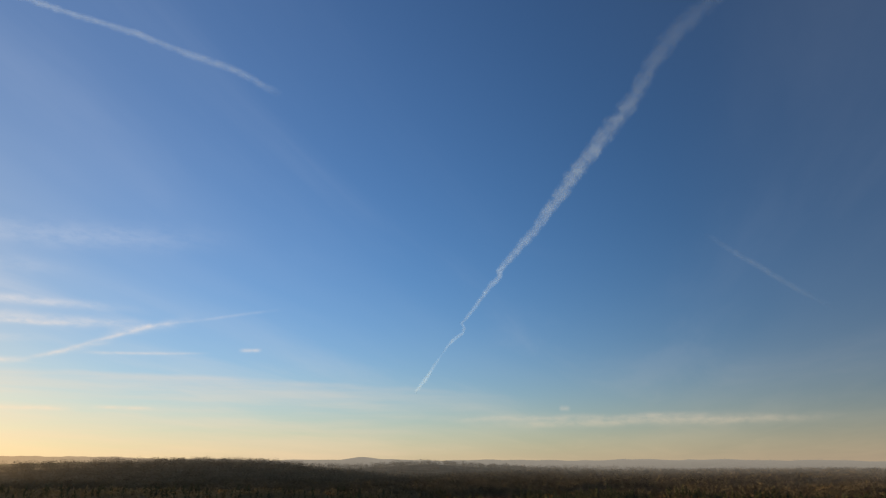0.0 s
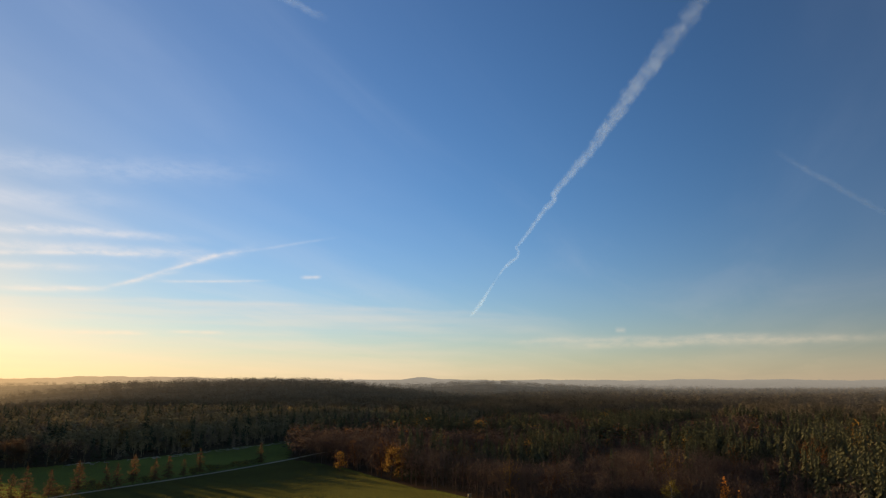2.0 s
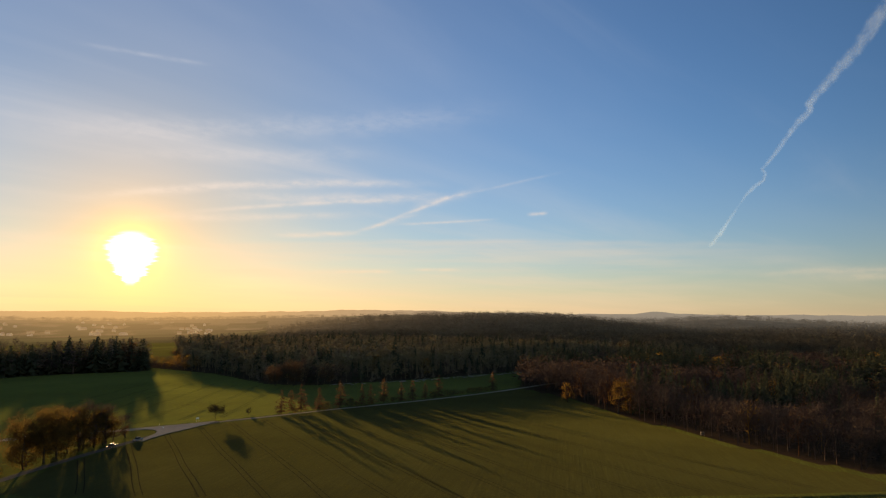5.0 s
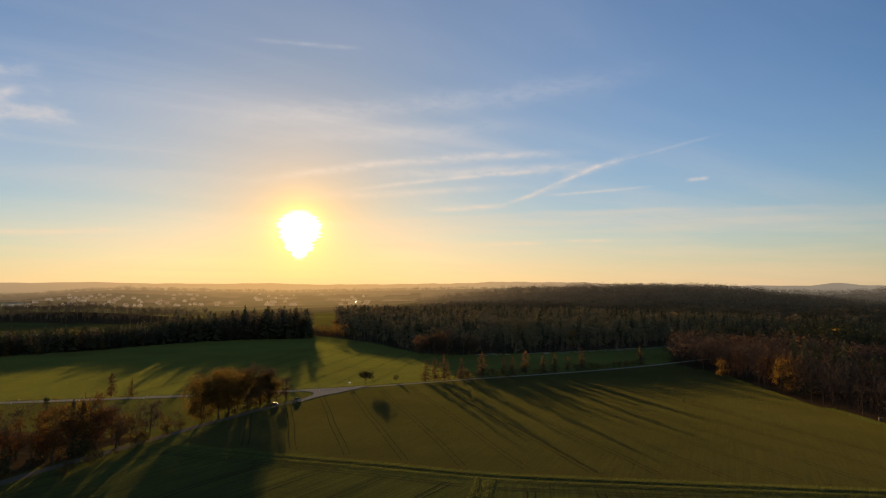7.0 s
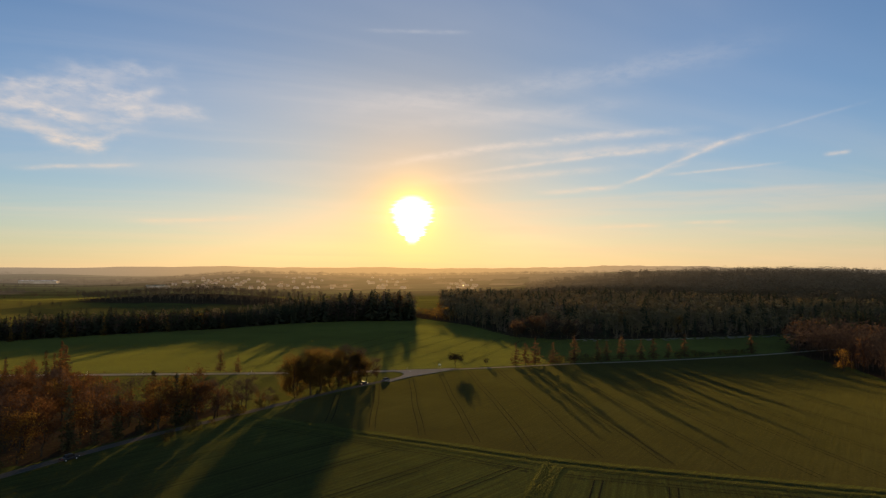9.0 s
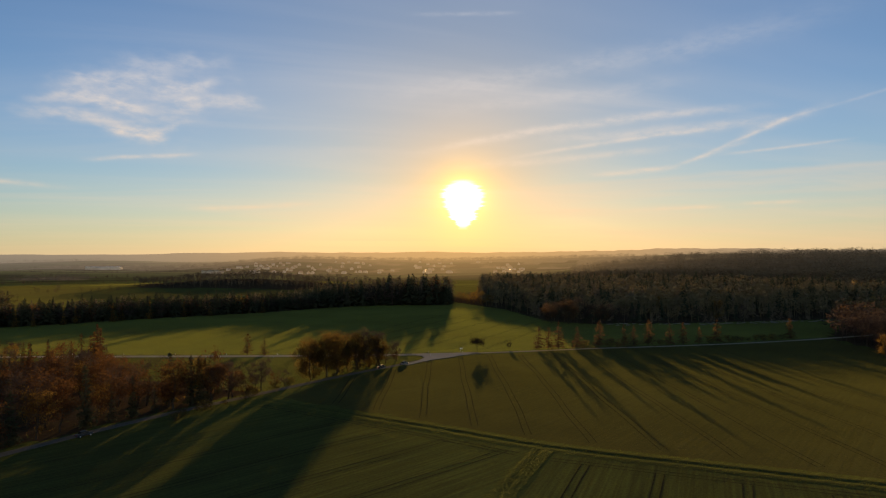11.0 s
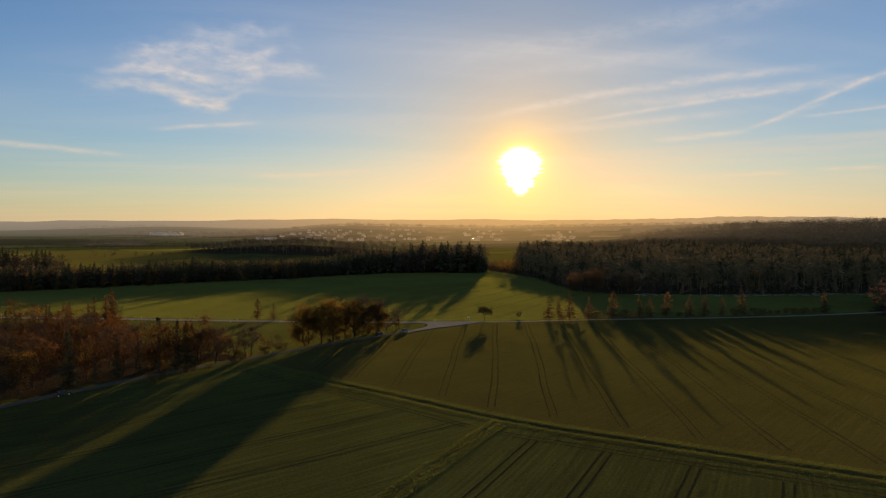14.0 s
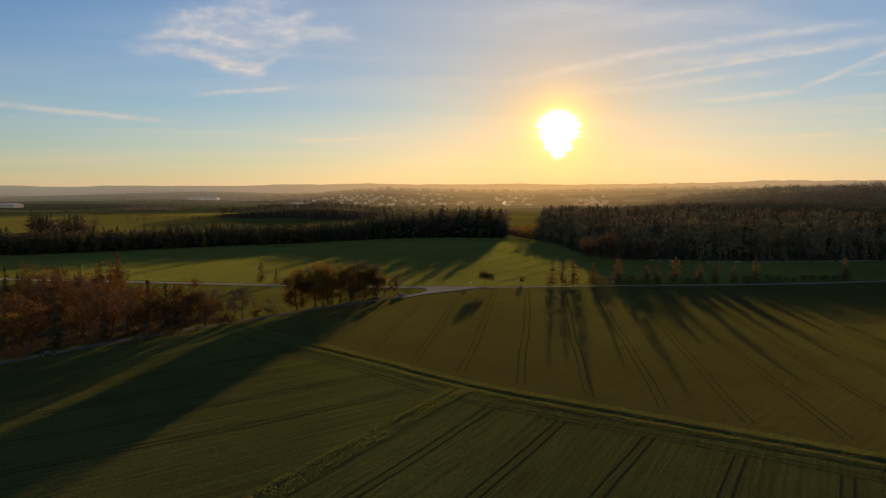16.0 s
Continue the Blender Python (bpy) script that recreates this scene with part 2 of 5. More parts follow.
def inside(x, y, poly):
    x, y = np.asarray(x, float), np.asarray(y, float)
    odd = np.zeros(x.shape, bool)
    for (x0, y0), (x1, y1) in zip(poly, poly[1:] + poly[:1]):
        if y0 != y1:
            odd ^= ((y0 > y) != (y1 > y)) & (x < (x1 - x0) * (y - y0) / (y1 - y0) + x0)
    return odd


# plan lines, in metres
ROAD_MAIN = [(-700, 90), (-420, 180), (-320, 214), (-224, 249), (-162, 270.5), (-120, 286), (-90, 299), (-72, 308), (-54, 317)]
ROAD_FARM = [(-54, 317), (-30, 332), (27, 371), (79, 411), (131, 459), (165, 495), (205, 530)]
ROAD_SIDE = [(-142, 20), (-128, 80), (-120, 122), (-114, 152), (-105, 184), (-95, 222), (-87, 248), (-78, 272), (-73, 287), (-66, 301), (-54, 317)]
DITCH_MAIN = [(-96, 191), (-60, 181.5), (-30, 175), (5, 165.5), (35, 163.5), (60, 162), (90, 160), (150, 156), (170, 154)]
DITCH_SIDE = [(5, 165), (3, 143), (1.5, 125), (0, 105), (-3, 70), (-8, 0), (-14, -80)]
FIELD_OLIVE = [(-92, 195), (5, 168), (90, 163), (160, 160), (152, 237), (148, 320), (146, 400), (131, 456), (79, 408), (27, 368), (-30, 329), (-54, 314), (-74, 284), (-90, 240)]
FIELD_NEAR = [(-100, 190), (5, 163), (90, 158), (170, 152), (200, 60), (260, -150), (-160, -150), (-138, 20), (-112, 150)]
FIELD_FAR = [(-54, 320), (27, 374), (131, 462), (175, 600), (150, 596), (50, 519), (-15, 484), (-50, 496), (-110, 604), (-186, 676),
             (-235, 649), (-295, 604), (-355, 504), (-405, 394), (-450, 334), (-560, 254), (-640, 130), (-420, 186), (-224, 254), (-120, 292)]
TRIANGLE = [(-224, 245), (-120, 281), (-90, 295), (-80, 297), (-76.5, 292), (-76, 286), (-79, 276), (-90, 248), (-98, 222), (-108, 184), (-117, 152), (-124, 120), (-150, 10), (-420, 10), (-420, 175)]
COPSE = [(-106, 200), (-110, 172), (-119, 146), (-125, 118), (-133, 70), (-143, 10), (-300, 10), (-300, 195), (-262, 216), (-228, 240), (-205, 236), (-160, 205)]


def wood_right(x, y):
    edge = np.interp(y, [-200, 60, 140, 160, 184, 237, 320, 405, 462, 600, 700], [330, 235, 199, 181, 165, 155, 151, 149, 134, 178, 262])
    return (x > edge) & (y < 700) | (y >= 700) & (x > 230)


def wood_back(x, y):
    edge = np.interp(x, [-300, -186, -110, -50, -15, 50, 150, 262], [800, 676, 604, 496, 484, 519, 596, 705])
    return (y > edge) & (x > -184 - 0.27 * (y - 676)) & ((x > -155 - 0.27 * (y - 676)) | (y < 740)) & (y < 960 + np.clip(x + 170, 0, 400) * 1.6)


W3_LINE = [(-752, 40), (-592, 185), (-420, 308), (-381, 377), (-352, 433), (-308, 496), (-282, 562), (-262, 594), (-228, 620), (-172, 634)]


def along(line, x, y):
    """Signed distance to the left of a line, and metres along it."""
    x, y = np.asarray(x, float), np.asarray(y, float)
    best, side, where, run = np.full(x.shape, 1e9), np.zeros(x.shape), np.zeros(x.shape), 0.0
    for (x0, y0), (x1, y1) in zip(line, line[1:]):
        dx, dy = x1 - x0, y1 - y0
        n = math.hypot(dx, dy)
        t = np.clip(((x - x0) * dx + (y - y0) * dy) / n ** 2, 0, 1)
        d = np.hypot(x - x0 - t * dx, y - y0 - t * dy)
        s = (dx * (y - y0) - dy * (x - x0)) / n
        hit = d < best
        best, side, where = np.where(hit, d, best), np.where(hit, np.sign(s), side), np.where(hit, run + t * n, where)
        run += n
    return best * side, where


def wood_left(x, y):
    d, s = along(W3_LINE, x, y)
    return (d > 0) & (d < np.interp(s, [0, 420, 690, 730, 780, 858], [44, 46, 50, 70, 88, 105])) & (x < -186 - 0.27 * (y - 676))


def far_wood(x, y):
    """Woods past a kilometre, by a slow pattern."""
    r, az = np.hypot(x, y), np.degrees(np.arctan2(x, y))
    p = np.sin(x * 0.0052 + 2.0 * np.sin(y * 0.0017)) + np.sin(y * 0.0061 + 1.7 * np.sin(x * 0.0023))
    open_country = (az > -75) & (az < -3)
    village = (az > -47) & (az < -4) & (r > 900) & (r < 2450)
    right = (r > 700) & (az > 8) & (p > -1.35)
    ridge = (r > 2250) & (r < 3000) & (az > -44) & (p > -1.0) & ~village
    left = (r > 2900) & (p > 0.2)
    gardens = village & (r > 1850) & (az > -38) & (np.sin(x * 0.031 + 2 * np.sin(y * 0.017)) + np.sin(y * 0.027) > 0.9)
    mid = (r > 1000) & (r <= 2900) & (p > 1.35) & open_country & ~village
    knoll = ((x + 615) / 210) ** 2 + ((y - 890) / 112) ** 2 < 1 + 0.25 * np.sin(x * 0.05) * np.sin(y * 0.04)
    knoll2 = ((x + 645) / 48) ** 2 + ((y - 475) / 30) ** 2 < 1
    back = (r > 1100) & (az > -6) & (az <= 10) & (p > -1.2)
    return (right | ridge | left | mid | gardens | knoll | knoll2 | back) & (r < 4560)


def forest(x, y):
    x, y = np.asarray(x, float), np.asarray(y, float)
    return wood_right(x, y) & (np.hypot(x, y) < 1100) | wood_back(x, y) | wood_left(x, y) | far_wood(x, y) & ~inside(x, y, FIELD_FAR)


# ---- materials ----
def material(name):
    m = bpy.data.materials.new(name)
    m.use_nodes = True
    k = Net(m.node_tree)
    return m, k


def finish(k, shader):
    k.add("ShaderNodeOutputMaterial", {"Surface": shader})


def place(k):
    return k.add("ShaderNodeNewGeometry").outputs["Position"]


def plain(name, dark, light, rough=0.8, grain=0.5, wide=0.02, metal=0.0, bump_depth=0.0):
    """A rough surface between two colours, mottled at two scales."""
    m, k = material(name)
    p = place(k)
    f = k.math("ADD", k.math("MULTIPLY", k.noise(p, grain, 4.0), 0.55), k.math("MULTIPLY", k.noise(p, wide, 3.0), 0.45))
    col = k.ramp(f, (0.30, dark), (0.70, light))
    b = k.add("ShaderNodeBsdfPrincipled", {"Base Color": col, "Roughness": rough, "Metallic": metal})
    b.inputs["Specular IOR Level"].default_value = 0.22 if 0.5 < rough < 0.6 else 0.5 if rough < 0.6 else 0.0
    if bump_depth:
        bp = k.add("ShaderNodeBump", {"Strength": 0.7, "Distance": bump_depth, "Height": k.noise(p, grain * 2, 4.0)})
        k.put(b.inputs["Normal"], bp)
    finish(k, b)
    return m


def crop(name, dark, light, soil, turn, rows_share=0.25, sheen=0.10):
    """Young crop on dark soil, with drill rows along a heading."""
    m, k = material(name)
    p = place(k)
    rot = k.spin(p, turn)
    rows = k.noise(k.vec("MULTIPLY", rot, (1.3, 0.03, 0.0)), 1.0, 3.0)
    wide = k.noise(p, 0.012, 4.0, 0.6)
    fine = k.noise(p, 1.6, 4.0, 0.7)
    f = k.math("ADD", k.math("MULTIPLY", wide, 0.70 - rows_share), k.math("ADD", k.math("MULTIPLY", rows, rows_share), k.math("MULTIPLY", fine, 0.30)))
    col = k.ramp(f, (0.39, soil), (0.47, dark), (0.59, light))
    bp = k.add("ShaderNodeBump", {"Strength": 0.6, "Distance": 0.14, "Height": k.math("ADD", fine, rows)})
    b = k.add("ShaderNodeBsdfPrincipled", {"Base Color": col, "Roughness": 0.85, "Normal": bp})
    b.inputs["Specular IOR Level"].default_value = 0.0
    # blades catch low light that skims over the field
    b.inputs["Sheen Weight"].default_value, b.inputs["Sheen Roughness"].default_value = sheen, 0.45
    k.put(b.inputs["Sheen Tint"], k.mix(0.6, col, (0.54, 0.54, 0.07)))
    finish(k, b)
    return m


def leafy(name, colours, through_share=0.45, spread=0.10):
    """Leaves, needles or twigs: some of the light goes through them. Colour differs leaf by leaf and tree by tree."""
    m, k = material(name)
    g = k.add("ShaderNodeNewGeometry")
    tree = k.noise(g.outputs["Position"], spread, 1.0, 0.5)
    f = k.math("ADD", k.math("MULTIPLY", tree, 0.75), k.math("MULTIPLY", g.outputs["Random Per Island"], 0.25))
    n = len(colours)
    col = k.ramp(f, *[(0.30 + 0.42 * i / max(1, n - 1), c) for i, c in enumerate(colours)])
    d = k.add("ShaderNodeBsdfDiffuse", {"Color": col})
    t = k.add("ShaderNodeBsdfTranslucent", {"Color": col})
    finish(k, k.add("ShaderNodeMixShader", {0: through_share, 1: d, 2: t}))
    return m


M = {}
M["olive"] = crop("olive_crop", (0.038, 0.033, 0.016), (0.054, 0.047, 0.020), (0.031, 0.026, 0.016), 20, 0.2)
M["green"] = crop("green_crop", (0.040, 0.044, 0.018), (0.067, 0.075, 0.024), (0.031, 0.028, 0.015), 4, 0.31)
M["green_west"] = crop("green_crop_west", (0.040, 0.044, 0.018), (0.067, 0.075, 0.024), (0.031, 0.028, 0.015), 28, 0.31)
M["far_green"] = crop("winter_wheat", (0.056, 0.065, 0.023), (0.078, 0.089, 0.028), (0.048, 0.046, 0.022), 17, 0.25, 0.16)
M["grass"] = crop("rough_grass", (0.038, 0.043, 0.016), (0.066, 0.073, 0.024), (0.032, 0.029, 0.016), 30)
M["litter"] = plain("leaf_litter", (0.034, 0.024, 0.015), (0.075, 0.050, 0.028), 0.95, 0.6, 0.03, 0, 0.1)
# two asphalts: the lane painted darker for tree shade, the main road paler for glare
M["lane"] = plain("shade_dark_asphalt", (0.080, 0.071, 0.060), (0.125, 0.112, 0.094), 0.9, 0.9, 0.06)
M["asphalt"] = plain("glare_pale_asphalt", (0.21, 0.188, 0.156), (0.30, 0.268, 0.222), 0.9, 0.9, 0.06)
M["gravel"] = plain("pale_gravel", (0.19, 0.162, 0.126), (0.29, 0.25, 0.198), 0.8, 1.2, 0.08, 0, 0.03)
M["soil"] = plain("wheel_worn_soil", (0.025, 0.021, 0.012), (0.042, 0.035, 0.018), 0.95, 0.8, 0.05)
M["bark"] = plain("bark", (0.035, 0.026, 0.018), (0.085, 0.065, 0.048), 0.95, 4.0, 0.5)
M["pale_bark"] = plain("birch_bark", (0.10, 0.088, 0.072), (0.27, 0.24, 0.20), 0.85, 3.0, 0.6)
M["spruce"] = leafy("spruce_needles", [(0.038, 0.041, 0.023), (0.054, 0.054, 0.030), (0.078, 0.072, 0.039)], 0.12, 0.05)
# pine and dry larch get pale colours that carry the far woods' haze
M["pine"] = leafy("haze_pale_pine_needles", [(0.155, 0.115, 0.060), (0.175, 0.129, 0.067), (0.195, 0.143, 0.074)], 0.10, 0.05)
M["beech"] = leafy("bare_beech_twigs", [(0.054, 0.038, 0.030), (0.078, 0.053, 0.040), (0.112, 0.074, 0.053)], 0.16, 0.04)
M["hazed_larch"] = leafy("haze_pale_larch_twigs", [(0.150, 0.107, 0.066), (0.172, 0.122, 0.074), (0.20, 0.140, 0.084)], 0.12, 0.04)
M["russet"] = leafy("russet_leaves", [(0.055, 0.027, 0.014), (0.084, 0.040, 0.017), (0.125, 0.058, 0.021)], 0.42)
M["golden"] = leafy("golden_leaves", [(0.095, 0.052, 0.016), (0.145, 0.082, 0.021), (0.21, 0.125, 0.030)], 0.45)
M["larch"] = leafy("larch_needles", [(0.066, 0.038, 0.021), (0.090, 0.050, 0.025), (0.120, 0.067, 0.031)], 0.36)
# orange needles with the missing sunlight put into their colour
M["orange"] = leafy("sun_bright_larch_needles", [(0.22, 0.085, 0.02), (0.30, 0.12, 0.026), (0.38, 0.17, 0.035)], 0.5)
M["oak"] = leafy("oak_leaves", [(0.070, 0.045, 0.015), (0.11, 0.067, 0.019), (0.16, 0.092, 0.024)], 0.50)
M["ivy"] = leafy("ivy_leaves", [(0.020, 0.026, 0.010), (0.036, 0.042, 0.014)], 0.3)
# near-black colour paints the backlit silhouette of the fruit tree and sapling
M["silhouette_twig"] = leafy("silhouette_twigs", [(0.022, 0.018, 0.013), (0.038, 0.030, 0.020)], 0.1)
M["shrub"] = leafy("shrub_leaves", [(0.07, 0.060, 0.018), (0.13, 0.10, 0.025), (0.20, 0.14, 0.03)], 0.45)
M["blade"] = leafy("crop_blades", [(0.042, 0.054, 0.015), (0.056, 0.070, 0.018), (0.074, 0.090, 0.021)], 0.40, 0.03)
M["ditch_blade"] = leafy("ditch_grass_blades", [(0.060, 0.062, 0.018), (0.090, 0.092, 0.024), (0.125, 0.118, 0.032)], 0.45, 0.06)
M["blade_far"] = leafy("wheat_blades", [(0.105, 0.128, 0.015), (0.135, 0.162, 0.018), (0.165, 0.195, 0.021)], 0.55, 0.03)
M["blade_olive"] = leafy("olive_crop_blades", [(0.064, 0.054, 0.019), (0.084, 0.070, 0.023), (0.105, 0.088, 0.027)], 0.45, 0.03)
M["metal"] = plain("pale_sheet_metal", (0.52, 0.51, 0.48), (0.66, 0.65, 0.62), 0.4, 0.2, 0.05, 0.0)
M["timber"] = plain("weathered_timber", (0.09, 0.075, 0.058), (0.17, 0.145, 0.11), 0.85, 3.0, 0.5)


def far_fields():
    """Farmland too far off for single fields: blocks of pasture, stubble and ploughed soil."""
    m, k = material("distant_farmland")
    p = place(k)
    bent = k.vec("ADD", p, k.scale(k.add("ShaderNodeTexNoise", {"Vector": p, "Scale": 0.004}).outputs["Color"], 60.0))
    v = k.add("ShaderNodeTexVoronoi", {"Vector": k.vec("MULTIPLY", k.spin(bent, -45), (0.0032, 0.0125, 0.0)), "Scale": 1.0, "Randomness": 0.9})
    v.distance = "CHEBYCHEV"
    pick = k.add("ShaderNodeSeparateColor", {0: v.outputs["Color"]}).outputs[0]
    col = k.ramp(pick, (0.0, (0.018, 0.020, 0.012)), (0.30, (0.026, 0.032, 0.013)), (0.45, (0.052, 0.064, 0.020)), (0.6, (0.030, 0.027, 0.018)), (0.80, (0.036, 0.038, 0.017)), (0.86, (0.120, 0.130, 0.030)), (1.0, (0.030, 0.026, 0.017)))
    col = k.mix(0.3, col, k.ramp(k.noise(p, 0.03, 4.0), (0.3, (0.02, 0.022, 0.012)), (0.7, (0.050, 0.053, 0.022))))
    b = k.add("ShaderNodeBsdfPrincipled", {"Base Color": col, "Roughness": 0.9, "Sheen Weight": 0.07, "Sheen Tint": (0.55, 0.52, 0.12, 1)})
    b.inputs["Specular IOR Level"].default_value = 0.0
    finish(k, b)
    return m


M["farmland"] = far_fields()


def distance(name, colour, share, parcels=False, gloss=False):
    """The far country as a backdrop: evening haze painted in as emission by distance, more on the sun's side."""
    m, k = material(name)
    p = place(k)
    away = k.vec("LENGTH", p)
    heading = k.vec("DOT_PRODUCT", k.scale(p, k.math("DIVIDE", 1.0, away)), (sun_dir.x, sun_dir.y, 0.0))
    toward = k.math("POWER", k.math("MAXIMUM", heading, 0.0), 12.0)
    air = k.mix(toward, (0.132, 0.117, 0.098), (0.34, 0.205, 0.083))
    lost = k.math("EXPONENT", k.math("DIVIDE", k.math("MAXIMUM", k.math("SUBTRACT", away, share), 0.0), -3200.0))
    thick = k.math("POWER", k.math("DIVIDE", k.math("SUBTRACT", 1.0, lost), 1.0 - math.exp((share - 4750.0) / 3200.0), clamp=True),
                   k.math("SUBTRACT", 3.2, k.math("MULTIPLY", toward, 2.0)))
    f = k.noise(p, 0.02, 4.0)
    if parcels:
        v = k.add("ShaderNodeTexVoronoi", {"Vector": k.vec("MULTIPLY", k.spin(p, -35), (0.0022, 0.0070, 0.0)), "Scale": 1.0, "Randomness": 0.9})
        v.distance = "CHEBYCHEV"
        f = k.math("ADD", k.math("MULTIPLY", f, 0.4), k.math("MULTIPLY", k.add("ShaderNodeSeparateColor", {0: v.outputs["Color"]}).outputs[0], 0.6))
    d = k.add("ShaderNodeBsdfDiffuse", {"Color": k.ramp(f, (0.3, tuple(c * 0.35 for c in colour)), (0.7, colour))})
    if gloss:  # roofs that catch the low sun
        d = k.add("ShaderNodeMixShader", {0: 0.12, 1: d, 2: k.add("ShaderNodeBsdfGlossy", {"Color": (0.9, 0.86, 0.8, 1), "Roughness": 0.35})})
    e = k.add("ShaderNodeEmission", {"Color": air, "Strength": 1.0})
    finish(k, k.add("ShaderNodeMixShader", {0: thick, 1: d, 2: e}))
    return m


# woods, fields, houses and halls all glow with this painted haze
M["far_wood"] = distance("hazed_distant_woods", (0.15, 0.115, 0.070), 600.0)
M["far_land"] = distance("hazed_distant_fields", (0.105, 0.118, 0.036), 950.0, True)
M["village_wall"] = distance("hazed_village_walls", (0.66, 0.60, 0.52), 400.0)
M["village_roof"] = distance("hazed_village_tiles", (0.24, 0.13, 0.09), 400.0, gloss=True)
M["village_slate"] = distance("hazed_village_slates", (0.34, 0.31, 0.28), 400.0, gloss=True)


# ---- mesh helpers ----
def raw_mesh(name, verts, faces, mats, index=None, smooth=False):
    """A mesh from arrays: faces is (n, 3) or (n, 4)."""
    verts, faces = np.asarray(verts, np.float32), np.asarray(faces, np.int32)
    me = bpy.data.meshes.new(name)
    n, w = faces.shape
    me.vertices.add(len(verts)), me.loops.add(n * w), me.polygons.add(n)
    me.vertices.foreach_set("co", verts.ravel())
    me.loops.foreach_set("vertex_index", faces.ravel())
    me.polygons.foreach_set("loop_start", np.arange(n, dtype=np.int32) * w)
    if index is not None:
        me.polygons.foreach_set("material_index", np.asarray(index, np.int32))
    me.polygons.foreach_set("use_smooth", np.full(n, smooth))
    for m in mats:
        me.materials.append(m)
    me.update(calc_edges=True)
    return me


def part(name, bm, mat, parent, label=""):
    """One mesh object under a thing or a part; bm may be a bmesh or a mesh."""
    if isinstance(bm, bmesh.types.BMesh):
        me = bpy.data.meshes.new(name)
        bm.to_mesh(me)
        bm.free()
        me.materials.append(mat)
    else:
        me = bm
    ob = new(name, me)
    ob.parent = parent
    return tagged(ob, label) if label else ob


def thing(name, label, category, group="", kind="", at=None):
    ob = new(name)
    if at is not None:
        ob.matrix_basis = at
    return tagged(ob, label, category, group, kind)


def bm_box(bm, x0, x1, y0, y1, z0, z1, bevel=0.0):
    r = bmesh.ops.create_cube(bm, size=1.0, matrix=Matrix.Translation(((x0 + x1) / 2, (y0 + y1) / 2, (z0 + z1) / 2)) @ Matrix.Diagonal((x1 - x0, y1 - y0, z1 - z0, 1)))
    if bevel:
        bmesh.ops.bevel(bm, geom=list({e for v in r["verts"] for e in v.link_edges}), offset=bevel, segments=2, affect="EDGES")
    return bm


def resample(line, step):
    pts = [np.array(p, float) for p in line]
    # round the corners (two passes of corner cutting)
    for _ in range(2):
        cut = [pts[0]]
        for a, b in zip(pts, pts[1:]):
            cut += [a * 0.75 + b * 0.25, a * 0.25 + b * 0.75]
        pts = cut + [pts[-1]]
    pts = np.array(pts)
    s = np.r_[0, np.cumsum(np.hypot(*np.diff(pts, axis=0).T))]
    n = max(2, int(s[-1] / step) + 1)
    t = np.linspace(0, s[-1], n)
    return np.c_[np.interp(t, s, pts[:, 0]), np.interp(t, s, pts[:, 1])]


def ribbon(name, line, profile, mats, bands, step=3.0, wander=0.0):
    """A strip laid over the land along a line. profile: (offset to the right, height) pairs; bands: material per strip."""
    c = resample(line, step)
    d = np.gradient(c, axis=0)
    d /= np.hypot(*d.T)[:, None]
    side = np.c_[d[:, 1], -d[:, 0]]
    rng = np.random.default_rng(len(c))
    verts = []
    for o, h in profile:
        w = o + (rng.normal(0, wander, len(c)) if wander else 0)
        p = c + side * np.asarray(w).reshape(-1, 1)
        verts.append(np.c_[p, land(p[:, 0], p[:, 1]) + h])
    m, n = len(profile), len(c)
    v = np.concatenate(verts)
    f, ix = [], []
    for j in range(m - 1):
        a = j * n + np.arange(n - 1)
        f.append(np.c_[a, a + 1, a + n + 1, a + n][:, ::-1] if profile[j + 1][0] < profile[j][0] else np.c_[a, a + n, a + n + 1, a + 1])
        ix += [bands[j]] * (n - 1)
    return new(name, raw_mesh(name, v, np.concatenate(f)[:, ::-1], mats, ix, True))


# ---- ground ----
def axis_lines(lo, hi, step, limit):
    core = list(np.arange(lo, hi + 0.1, step))
    up, w = [], step
    while (up[-1] if up else core[-1]) < limit:
        w = min(w * 1.07, 90)
        up.append((up[-1] if up else core[-1]) + w)
    down, w = [], step
    while (down[-1] if down else core[0]) > -limit:
        w = min(w * 1.07, 90)
        down.append((down[-1] if down else core[0]) - w)
    return np.array(down[::-1] + core + up)


